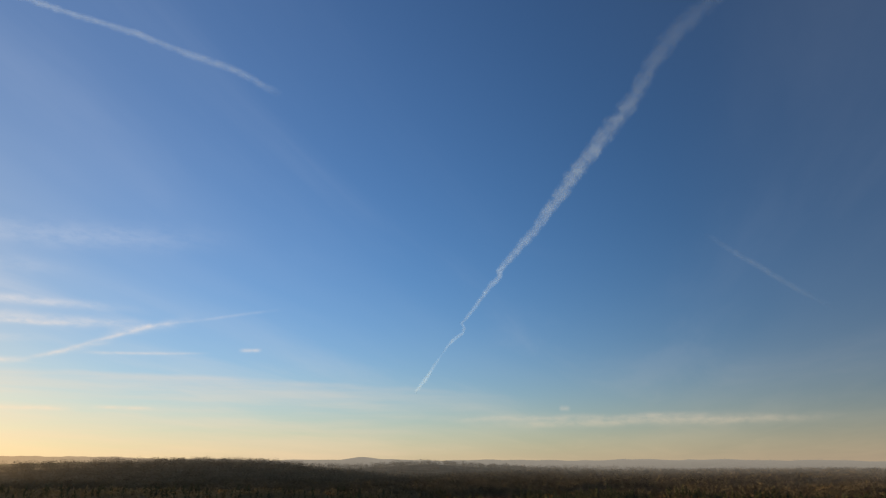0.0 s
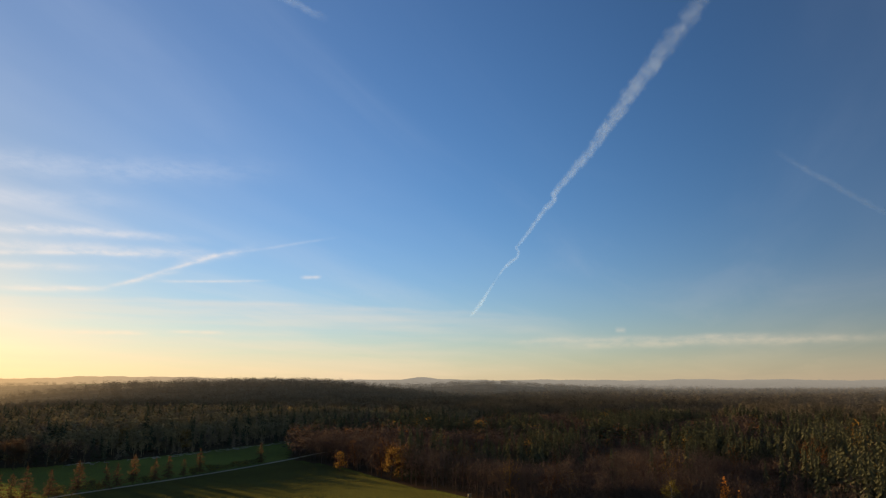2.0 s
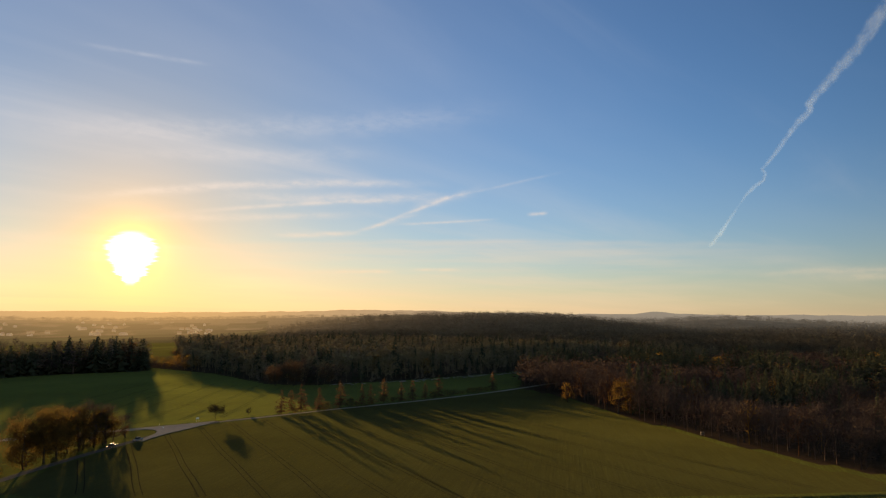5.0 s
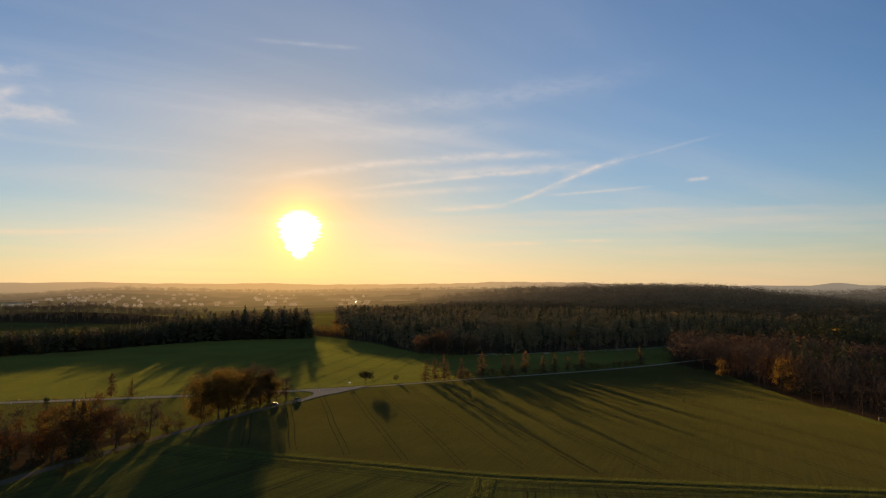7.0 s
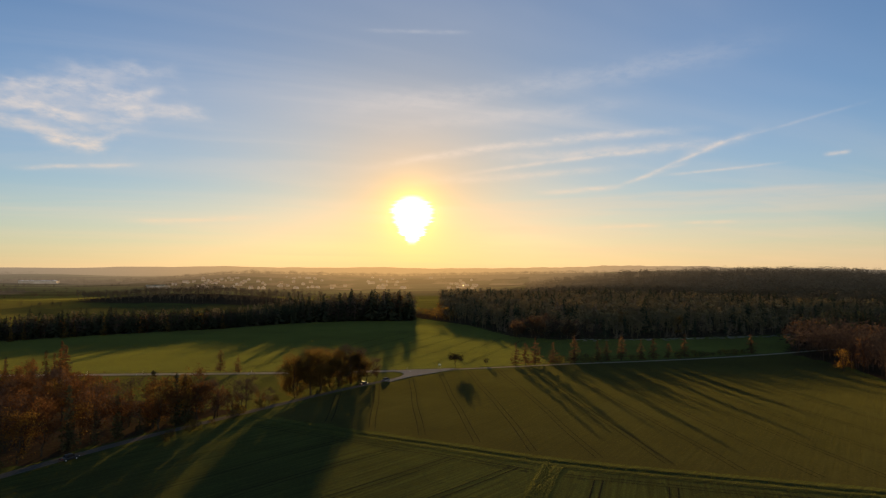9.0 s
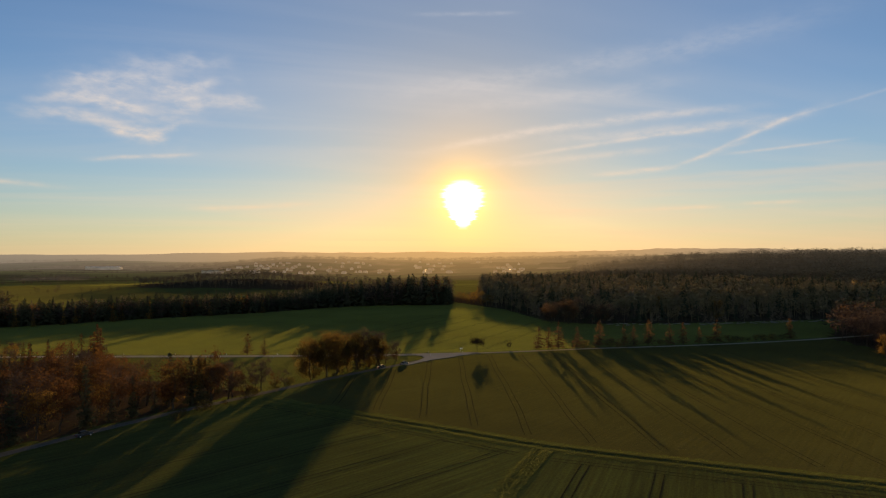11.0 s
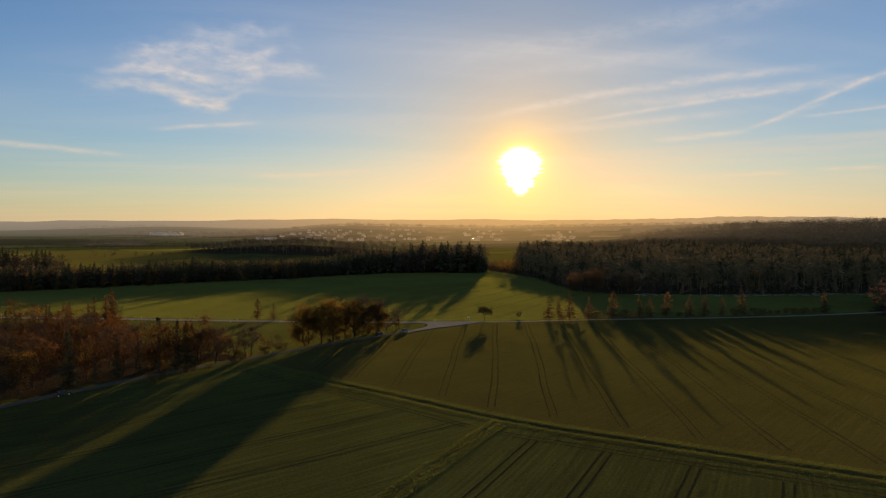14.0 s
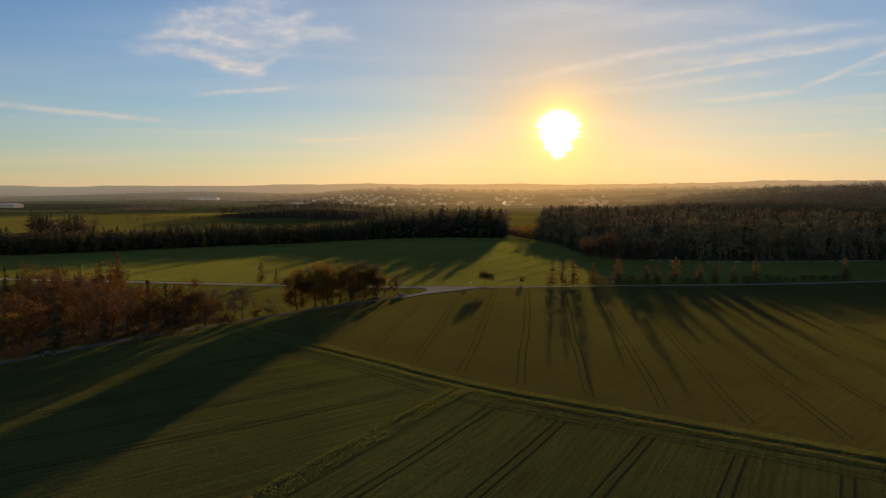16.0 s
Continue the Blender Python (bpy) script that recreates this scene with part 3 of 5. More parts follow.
def make_ground():
    gx, gy = axis_lines(-420, 260, 5, 4890), axis_lines(-40, 700, 5, 4890)
    X, Y = np.meshgrid(gx, gy)
    V = np.c_[X.ravel(), Y.ravel(), land(X, Y).ravel()]
    nx, ny = len(gx), len(gy)
    i = (np.arange(ny - 1)[:, None] * nx + np.arange(nx - 1)[None, :]).ravel()
    F = np.c_[i, i + 1, i + nx + 1, i + nx]
    C = V[F].mean(1)
    keep = np.hypot(C[:, 0], C[:, 1]) < 4880
    F, C = F[keep], C[keep]
    ix = np.zeros(len(F), int)
    x, y = C[:, 0], C[:, 1]
    near = (x > -460) & (x < 900) & (y < 700)
    ix[near] = 1
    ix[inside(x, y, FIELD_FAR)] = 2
    near_field = inside(x, y, FIELD_NEAR)
    ix[near_field] = np.where(x < np.interp(y, [-80, 0, 70, 105, 125, 143, 165], [-14, -8, -3, 0, 1.5, 3, 5]), 8, 3)[near_field]
    ix[inside(x, y, FIELD_OLIVE)] = 4
    wooded = forest(x, y) | inside(x, y, COPSE)
    ix[wooded] = 5
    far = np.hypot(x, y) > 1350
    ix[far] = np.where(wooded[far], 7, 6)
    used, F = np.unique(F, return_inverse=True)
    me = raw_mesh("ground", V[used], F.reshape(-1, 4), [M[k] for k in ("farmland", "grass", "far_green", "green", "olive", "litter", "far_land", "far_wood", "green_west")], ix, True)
    return tagged(new("ground", me), "rolling farmland with winter crops, pasture and woodland floor", "ground", kind="structure")


make_ground()
W = 2.9
tagged(ribbon("road_main", ROAD_MAIN, [(-W - 1.6, 0.02), (-W, 0.07), (-0.09, 0.10), (0.09, 0.10), (W, 0.07), (W + 1.6, 0.02)],
              [M["asphalt"], M["grass"]], [1, 0, 0, 0, 1], 3), "grey asphalt country road with grass verges, painted pale for glare", "road", kind="structure")
tagged(ribbon("road_side", ROAD_SIDE, [(-3.2, 0.03), (-1.8, 0.09), (0, 0.12), (1.8, 0.09), (3.2, 0.03)],
              [M["lane"], M["grass"]], [1, 0, 0, 1], 3), "narrow grey asphalt side road along the trees, painted darker for shade", "road", kind="structure")
tagged(ribbon("farm_road", ROAD_FARM, [(-3.4, 0.02), (-1.7, 0.08), (0, 0.11), (1.7, 0.08), (3.4, 0.02)],
              [M["gravel"], M["grass"]], [1, 0, 0, 1], 3), "pale gravel farm road between fields and larches", "road", kind="structure")
JUNCTION = [(-88, 301.2), (-74, 309.3), (-57, 318.8), (-57.5, 312), (-63, 300), (-69.5, 288), (-72.5, 279), (-74.7, 271), (-77.2, 271.5), (-75.8, 279), (-74.6, 287), (-75.2, 294), (-78.2, 298.5), (-83, 300.2)]
bm = bmesh.new()
low = [bm.verts.new((x, y, float(land(x, y)) - 0.05)) for x, y in JUNCTION]
top = [bm.verts.new((x, y, float(land(x, y)) + 0.165)) for x, y in JUNCTION]
bm.faces.new(top)
for i in range(len(top)):
    j = (i + 1) % len(top)
    bm.faces.new((low[i], low[j], top[j], top[i]))
bmesh.ops.recalc_face_normals(bm, faces=bm.faces)
tagged(part("road_junction", bm, M["asphalt"], None), "wide pale asphalt junction beside a grass island", "road", kind="structure")
for nm, line, q in (("ditch_main", DITCH_MAIN, 1.1), ("ditch_side", DITCH_SIDE, 0.75)):
    tagged(ribbon(nm, line, [(-4.2 * q, 0.03), (-2.6 * q, 0.07), (-1.8 * q, 0.14 * q), (-0.7 * q, 0.12 * q), (0.0, -0.02), (0.8 * q, -0.01), (1.5 * q, 0.14 * q), (2.5 * q, 0.1), (4.0 * q, 0.03)],
                  [M["grass"], M["soil"]], [0, 0, 0, 0, 1, 0, 0, 0], 1.2, 0.22), "grassy field ditch with dark banks between crops", "ditch", kind="structure")


def tramlines(name, lines, mat, label):
    V, F = [], []
    for line in lines:
        c = resample(line, 4.0)
        d = np.gradient(c, axis=0)
        d /= np.hypot(*d.T)[:, None]
        side = np.c_[d[:, 1], -d[:, 0]]
        c = c + side * (0.30 * np.sin(np.arange(len(c)) * 0.21 + c[0, 0]) + 0.13 * np.sin(np.arange(len(c)) * 0.53 + 2 * c[0, 0]))[:, None]
        for mid in (-0.95, 0.95):
            a = sum(len(v) for v in V)
            for o in (-0.15, 0.15):
                p = c + side * (mid + o)
                V.append(np.c_[p, land(p[:, 0], p[:, 1]) + 0.035])
            n = len(c)
            j = np.arange(n - 1)
            F.append(np.c_[a + j, a + n + j, a + n + j + 1, a + j + 1][:, ::-1])
    tagged(new(name, raw_mesh(name, np.concatenate(V), np.concatenate(F), [mat])), label, "wheel tracks", kind="structure")


TRAMS_OLIVE = []
for i in range(-4, 9):
    x1 = -1 + 17.0 * i
    y1 = np.interp(x1, [-96, 5, 150], [197, 171, 163])
    # up to the farm road or the side road
    top = 0
    for s in range(0, 300, 4):
        px, py = x1 - 0.318 * s - 0.00006 * s * s, y1 + s
        if not inside(px, py, FIELD_OLIVE):
            break
        top = s
    if top > 30:
        TRAMS_OLIVE.append([(x1 - 0.318 * s - 0.00006 * s * s, y1 + 3 + s * (top - 6) / top) for s in np.linspace(0, top, 6)])
tramlines("wheel_tracks_olive", TRAMS_OLIVE, M["soil"], "paired dark wheel tracks through the olive crop")
TRAMS_NEAR = [[(16 + 16.6 * i, 155 - 1.2 * i), (12 + 16.6 * i, 110), (8 + 16.6 * i, 50), (0 + 16.6 * i, -60)] for i in range(0, 7)]
TRAMS_NEAR += [[(-4 - 17 * i, 160 + 4 * i), (-18 - 17 * i, 134 + 4 * i), (-40 - 17 * i, 98), (-74 - 17 * i, 40), (-110, -40)] for i in range(0, 4)]
TRAMS_NEAR += [[(-90, 182), (-30, 167), (0, 158)], [(8, 156.5), (60, 153), (150, 148)]]
tramlines("wheel_tracks_near", TRAMS_NEAR, M["soil"], "paired dark wheel tracks through the green crop")
TRAMS_FAR = [[(-56 - 17 * i, 322 - 8 * i + 10), (-48 - 17 * i, 400), (-40 - 17 * i, 476 + 9 * i)] for i in range(0, 7)]
tramlines("wheel_tracks_far", TRAMS_FAR, M["soil"], "paired wheel tracks through bright winter wheat")


# ---- crop blades ----
def tufts(name, poly, count, mat, label, tall, seed, taper=None):
    """Upright blades scattered over a field, as one mesh."""
    rng = np.random.default_rng(seed)
    P = np.array(poly)
    lo, hi = P.min(0), P.max(0)
    lo, hi = np.maximum(lo, (-420, 98)), np.minimum(hi, (200, 700))
    pts = rng.uniform(lo, hi, (count * 3, 2))
    pts = pts[inside(pts[:, 0], pts[:, 1], poly)][:count]
    n = len(pts)
    z = land(pts[:, 0], pts[:, 1])
    turn = rng.normal(0, 0.7, n) + radians(-SUN_AZ)
    w, h = rng.uniform(0.03, 0.07, n), tall * rng.uniform(0.5, 1.3, n)
    dx, dy = np.cos(turn) * w, np.sin(turn) * w
    lean = rng.normal(0, 0.05, (n, 2))
    z = z - 0.02
    a = np.c_[pts[:, 0] - dx, pts[:, 1] - dy, z]
    b = np.c_[pts[:, 0] + dx, pts[:, 1] + dy, z]
    c = np.c_[pts[:, 0] + lean[:, 0], pts[:, 1] + lean[:, 1], z + h]
    V = np.stack([a, b, c], 1).reshape(-1, 3)
    F = np.arange(n * 3).reshape(-1, 3)
    tagged(new(name, raw_mesh(name, V, F, [mat])), label, "crop", kind="stuff")


tufts("crop_olive", FIELD_OLIVE, 70000, M["blade_olive"], "short olive-green winter crop in low sunlight", 0.13, 1)
tufts("crop_near", FIELD_NEAR, 90000, M["blade"], "short green winter crop in drilled rows", 0.12, 2)
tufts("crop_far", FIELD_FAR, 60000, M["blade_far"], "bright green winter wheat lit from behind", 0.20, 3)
def band(line, half):
    """The outline of a strip along a line."""
    c = resample(line, 6.0)
    d = np.gradient(c, axis=0)
    side = np.c_[d[:, 1], -d[:, 0]] / np.hypot(*d.T)[:, None] * half
    return [tuple(p) for p in np.concatenate([c + side, (c - side)[::-1]])]


for line, half, count, seed in ((DITCH_MAIN, 4.2, 9000, 6), (DITCH_SIDE[:5], 2.6, 3000, 7)):
    tufts("ditch_grass", band(line, half), count, M["ditch_blade"], "tall tufted grass along the field ditch", 0.38, seed)
tufts("lane_grass", band(ROAD_SIDE[2:9], 4.6), 5000, M["blade"], "rough verge grass along the side road", 0.2, 8)
tufts("grass_verge", TRIANGLE, 26000, M["blade"], "rough pasture grass between two roads", 0.25, 4)


# ---- trees ----
def frustum_rows(a, b, ra, rb, sides):
    """Vertices and faces of a tapered limb between two points."""
    a, b = np.array(a, float), np.array(b, float)
    d = (b - a) / max(1e-6, np.linalg.norm(b - a))
    u = np.cross(d, (0.3, 0.9, 0.2))
    u /= np.linalg.norm(u)
    w = np.cross(d, u)
    t = np.linspace(0, 2 * math.pi, sides, endpoint=False)
    ring = np.cos(t)[:, None] * u + np.sin(t)[:, None] * w
    j = np.arange(sides)
    return np.r_[a + ring * ra, b + ring * rb], np.c_[j, (j + 1) % sides, sides + (j + 1) % sides, sides + j]


class Shape:
    """Collects limbs and leaves into one array mesh of triangles."""

    def __init__(self):
        self.v, self.f, self.n = [], [], 0

    def add(self, v, f):
        if f.shape[1] == 4:
            f = np.concatenate([f[:, :3], f[:, [0, 2, 3]]])
        self.v.append(v), self.f.append(f + self.n)
        self.n += len(v)

    def limb(self, a, b, ra, rb, sides=5):
        self.add(*frustum_rows(a, b, ra, rb, sides))

    def leaves(self, centres, size, rng, flat=0.0):
        """Small four-sided leaves or sprays, turned every way."""
        n = len(centres)
        u, w = rng.normal(size=(n, 3)), rng.normal(size=(n, 3))
        u[:, 2] *= 1 - flat
        u /= np.linalg.norm(u, axis=1)[:, None]
        w -= (w * u).sum(1)[:, None] * u
        w /= np.linalg.norm(w, axis=1)[:, None]
        s = size * rng.uniform(0.5, 1.4, n)[:, None]
        c = np.asarray(centres)
        v = np.stack([c - u * s, c + w * s * 0.6, c + u * s * 0.8], 1).reshape(-1, 3)
        self.add(v, np.arange(3 * n).reshape(-1, 3))

    def twigs(self, centres, ways, length, width, rng):
        """Thin slivers that point along their ways."""
        n = len(centres)
        d = np.asarray(ways) + rng.normal(0, 0.35, (n, 3))
        d /= np.linalg.norm(d, axis=1)[:, None]
        w = np.cross(d, rng.normal(size=(n, 3)))
        w /= np.linalg.norm(w, axis=1)[:, None]
        c, l = np.asarray(centres), length * rng.uniform(0.6, 1.4, n)[:, None]
        v = np.stack([c - w * width, c + w * width, c + d * l], 1).reshape(-1, 3)
        self.add(v, np.arange(3 * n).reshape(-1, 3))

    def mesh(self, name, mat, smooth=False):
        return raw_mesh(name, np.concatenate(self.v), np.concatenate(self.f), [mat], None, smooth)


def broadleaf(name, label, mat, height, width, leaves, size, seed, group, bark="bark", clear=0.22, trunks=1, fill=1.0):
    """A tapered trunk that forks into limbs and twigs, with leaves round the twigs."""
    rng = np.random.default_rng(seed)
    wood, crown, tips = Shape(), Shape(), []
    for trunk in range(trunks):
        p, r = np.array([rng.normal(0, 0.25 * trunk), rng.normal(0, 0.25 * trunk), -0.15]), 0.022 * height / math.sqrt(trunks)
        path = [p]
        for i in range(6):
            p = p + np.array([rng.normal(0, 0.02 * height), rng.normal(0, 0.02 * height), height * 0.145])
            path.append(p)
        for i, (a, b) in enumerate(zip(path, path[1:])):
            wood.limb(a, b, r * (1 - i / 6.6), r * (1 - (i + 1) / 6.6), 7)
        for i in range(17):
            f = rng.uniform(clear, 0.97)
            j = min(5, int(f * 6))
            start = path[j] + (path[j + 1] - path[j]) * (f * 6 - j)
            turn = i * 2.4 + rng.normal(0, 0.4)
            shape = math.sqrt(max(0.06, 1 - ((f - 0.45) / 0.58) ** 2))
            reach = width * 0.5 * shape * rng.uniform(0.7, 1.15)
            rise = reach * rng.uniform(0.25, 0.9)
            mid = start + np.array([math.cos(turn) * reach * 0.55, math.sin(turn) * reach * 0.55, rise * 0.45])
            end = start + np.array([math.cos(turn) * reach, math.sin(turn) * reach, rise])
            wood.limb(start, mid, r * 0.42 * (1.1 - f), r * 0.25 * (1.1 - f), 4)
            wood.limb(mid, end, r * 0.25 * (1.1 - f), 0.012, 3)
            for k in range(5):
                q = mid + (end - mid) * rng.uniform(0, 1)
                e = q + rng.normal(0, 0.13 * width, 3) * (1, 1, 0.8)
                wood.limb(q, e, 0.03, 0.008, 3)
                tips += [q + (e - q) * t for t in (0.3, 0.7, 1.0)]
            tips += [end, mid]
    tips = np.array(tips)
    c = tips[rng.integers(0, len(tips), leaves)] + rng.normal(0, 0.055 * width * fill, (leaves, 3))
    c = c[c[:, 2] > height * clear * 0.6]
    crown.leaves(c, size, rng)
    root = thing(name, label, "tree", group)
    part("trunk", wood.mesh("trunk", M[bark], True), None, root)
    part("crown", crown.mesh("crown", M[mat]), None, root)
    return root


def conifer(name, label, mat, height, width, tiers, sprays, seed, group, airy=0.0, clear=0.08):
    """A straight trunk with tiers of drooping boughs that carry sprays of needles."""
    rng = np.random.default_rng(seed)
    wood, crown = Shape(), Shape()
    wood.limb((0, 0, -0.15), (rng.normal(0, 0.1), rng.normal(0, 0.1), height * 0.55), 0.014 * height, 0.009 * height, 7)
    wood.limb((0, 0, height * 0.55), (0, 0, height), 0.009 * height, 0.01, 6)
    c = []
    for i in range(tiers):
        f = clear + (0.98 - clear) * (i + rng.uniform(-0.3, 0.3)) / tiers
        n = max(4, int(8 * (1.15 - f)))
        for j in range(n):
            if rng.random() < airy * 0.35:
                continue
            turn = 2 * math.pi * (j + rng.uniform(-0.4, 0.4)) / n + i
            reach = width * 0.5 * (1.03 - f) ** 0.8 * rng.uniform(0.55, 1.2)
            a = np.array([0, 0, f * height])
            b = a + np.array([math.cos(turn) * reach, math.sin(turn) * reach, -reach * rng.uniform(0.05, 0.35)])
            wood.limb(a, b, 0.07, 0.012, 3)
            m = max(3, int(sprays * (reach / (width * 0.5))))
            t = rng.uniform(0.12, 1.05, m)[:, None]
            c.append(a + (b - a) * t + rng.normal(0, 0.035 * width, (m, 3)) * (1, 1, 0.7))
    c = np.concatenate(c + [np.c_[rng.normal(0, 0.08, (12, 2)), rng.uniform(0.9, 1.0, 12) * height]])
    crown.leaves(c, 0.046 * height * (1 - 0.5 * airy), rng, 0.35)
    root = thing(name, label, "tree", group)
    part("trunk", wood.mesh("trunk", M["bark"], True), None, root)
    part("crown", crown.mesh("crown", M[mat]), None, root)
    return root


def stand(x, y, turn=0.0, size=1.0, tall=1.0):
    return pose(x, y, float(land(x, y)) - 0.05, 0, 0, turn) @ Matrix.Diagonal((size, size, size * tall, 1))


def plant(models, spots, rng, lo=0.88, hi=1.12):
    """Copies of model trees at (x, y, height) spots. Each model comes with its own height."""
    for i, (x, y, h) in enumerate(spots):
        ob, own = models[i % len(models)]
        s = h / own
        copy_thing(ob, stand(x, y, rng.uniform(0, 360), s * rng.uniform(lo, hi), 1.0))


def retire(models):
    """Takes the model trees away once their copies stand."""
    for ob, _ in models:
        for o in (*ob.children_recursive, ob):
            bpy.data.objects.remove(o)


rng = np.random.default_rng(11)

# larches along the farm road
larches = [(conifer("larch_tree", "slender larch with thin russet needles beside the farm road", "larch", 13, 9.0, 15, 26, 20 + i, "larches along the farm road", 0.55, 0.14), 13) for i in range(3)]
LARCHES = [(-27.5, 338, 12.6), (-23, 341, 13.8), (-18, 343, 13.2), (-9, 348, 13.6), (2, 355, 14.6), (14, 365, 12.2), (19, 368, 12.4), (27, 375.5, 13.8),
           (38, 383, 12.0), (45, 388, 12.6), (54, 396, 11.0), (64, 406, 14.0), (108, 442, 13.4)]
plant(larches, LARCHES + [(-162, 275, 10.5), (-154, 277.5, 9.5)], rng)
# the young pair by the main road, and larches at the head of the copse
retire(larches)
orange = [(conifer("autumn_larch", "russet larch in full autumn colour at the head of the copse", "russet", 17, 7.5, 18, 13, 30 + i, "larches of the copse", 0.45, 0.1), 17) for i in range(2)]
ORANGE = [(-212, 228, 14), (-206, 226, 17), (-200, 222, 19), (-197, 216, 18), (-203, 215, 17), (-219, 224, 12), (-236, 226, 10), (-246, 222, 9), (-150, 176, 12), (-168, 190, 12), (-180, 182, 14), (-192, 196, 14), (-160, 168, 13), (-222, 206, 13), (-215, 190, 12)]
plant(orange, ORANGE, rng)
bright = [(conifer("orange_larch", "orange autumn larch at the forest edge, sunlight put into its colour", "orange", 16, 7.5, 18, 16, 35, "orange larches", 0.35, 0.06), 16)]
plant(bright, [(185, 146.5, 16), (180, 151, 11), (191, 142, 12), (194, 148, 12), (176, 148, 8)], rng)
retire(orange + bright)

# fruit tree and sapling by the farm road
fruit = broadleaf("fruit_tree", "small round fruit tree on the field edge, painted as a dark silhouette", "silhouette_twig", 6.6, 7.4, 4200, 0.19, 41, "", clear=0.34, fill=1.2)
fruit.matrix_basis = stand(-56, 320, 20)
sapling = broadleaf("sapling", "small bushy sapling beside the farm road", "silhouette_twig", 3.6, 2.6, 900, 0.15, 42, "", clear=0.2)
sapling.matrix_basis = stand(-43.5, 338, 80)

# oaks of the roadside grove
oaks = [(broadleaf("oak_tree", "broad oak with brown-gold leaves beside the side road", "oak", 17, 12.5, 9000, 0.27, 50 + i, "oaks beside the side road", clear=0.1, fill=1.2), 17) for i in range(3)]
plant(oaks, [(-97.5, 226, 16.4), (-95, 234, 17.4), (-94, 241, 17), (-96.5, 247, 15), (-99, 231, 16.5), (-91.5, 253.5, 15), (-89, 261, 14), (-87, 267, 12.5)], rng, 0.95, 1.1)
retire(oaks)
ivies = [(broadleaf("ivy_tree", "upright bare tree wrapped in dark ivy", "ivy", 15, 6.5, 5200, 0.22, 60 + i, "ivy-covered trees of the grove", clear=0.05, fill=1.1), 15) for i in range(2)]
plant(ivies, [(-94, 250.5, 15.5), (-91.5, 257, 16), (-87.5, 265.5, 13.5)], rng, 0.9, 1.05)
retire(ivies)
bares = [(broadleaf("bare_tree", "leafless autumn tree with fine brown twigs", "beech", 12, 9.5, 2400, 0.24, 70 + i, "bare roadside trees", clear=0.22), 12) for i in range(3)]
plant(bares, [(-92, 256, 15.5), (-89.5, 263, 15.5), (-87, 268, 13), (-106.5, 187, 12.5), (-104.5, 203, 11.6), (-84, 281, 8.5), (-101, 213, 7.0), (-112, 186, 13), (-103.5, 199, 10.5), (-86, 272, 9)], rng)
russets = [(broadleaf("russet_tree", "roadside tree with sparse russet leaves", "russet", 12, 8.5, 2200, 0.26, 80 + i, "russet roadside trees", clear=0.2), 12) for i in range(2)]
plant(russets, [(-110, 183, 13.4), (-103.5, 193, 8.5), (-83.5, 277, 6.0), (-102, 208, 6.5), (-107, 190, 12)], rng)
shrubs = [(broadleaf("shrub", "low tangled roadside shrub", "shrub", 3.2, 3.8, 700, 0.17, 90 + i, "roadside shrubs", clear=0.05, trunks=3), 3.2) for i in range(2)]
SHRUBS = [(-100 - 0.3 * i + rng.normal(0, 0.8), 218 - 6.2 * i + rng.normal(0, 2), rng.uniform(1.8, 3.4)) for i in range(11)]
SHRUBS += [(-92.5 + 0.45 * i + rng.normal(0, 0.5), 236 + 4.4 * i, rng.uniform(1.4, 3.0)) for i in range(9)]
SHRUBS += [(70 + 4.2 * i + rng.normal(0, 1), 412 + 3.6 * i, rng.uniform(2.2, 4.2)) for i in range(9)]
SHRUBS += [(-6, 351, 4), (7, 360, 4.5), (11, 362, 3.2), (33, 380, 3.6), (60, 402, 4)]
plant(shrubs, SHRUBS, rng)
retire(shrubs)

# the copse between the roads
goldens = [(broadleaf("golden_tree", "tree with glowing yellow-gold autumn leaves", "golden", 14, 9, 2300, 0.27, 100 + i, "golden trees", clear=0.15), 14) for i in range(2)]
spruces = [(conifer("spruce_tree", "dark pointed spruce standing in the copse", "spruce", 16, 6.0, 17, 9, 110 + i, "spruces of the copse", 0.1, 0.05), 16) for i in range(2)]
copse_spots = []
while len(copse_spots) < 225:
    x, y = rng.uniform(-300, -104), rng.uniform(12, 240)
    if inside(x, y, COPSE) and all((x - a) ** 2 + (y - b) ** 2 > 22 for a, b, _ in copse_spots):
        copse_spots.append((x, y, rng.uniform(12.5, 17) if y < 190 else rng.uniform(8, 12)))
edge_row = [(float(np.interp(y, [10, 70, 118, 146, 172, 200], [-146, -136, -128, -122, -113, -109])) + rng.normal(0, 1.0), y, rng.uniform(12, 16)) for y in np.arange(60, 182, 6.5)]
spots = edge_row + copse_spots
kinds = rng.choice(5, len(spots), p=[0.40, 0.22, 0.12, 0.06, 0.20])
for i, models in enumerate((russets, bares, goldens, spruces, None)):
    chosen = [s for s, q in zip(spots, kinds) if q == i]
    if models is None:
        deep = [(conifer("young_spruce", "young dark spruce in a dense stand", "spruce", 9, 4.2, 13, 7, 120, "young spruces of the copse", 0.1, 0.02), 9)]
        plant(deep, [(x, y, 7 + 5 * rng.random()) for x, y, _ in chosen], rng)
        retire(deep)
    else:
        plant(models, chosen, rng)
edge_larches = [(conifer("muted_larch", "muted russet larch before the dark far wood", "golden", 13, 6.5, 14, 12, 125 + i, "larches before the far wood", 0.3, 0.06), 13) for i in range(2)]
fringe = resample(W3_LINE, 1.0)
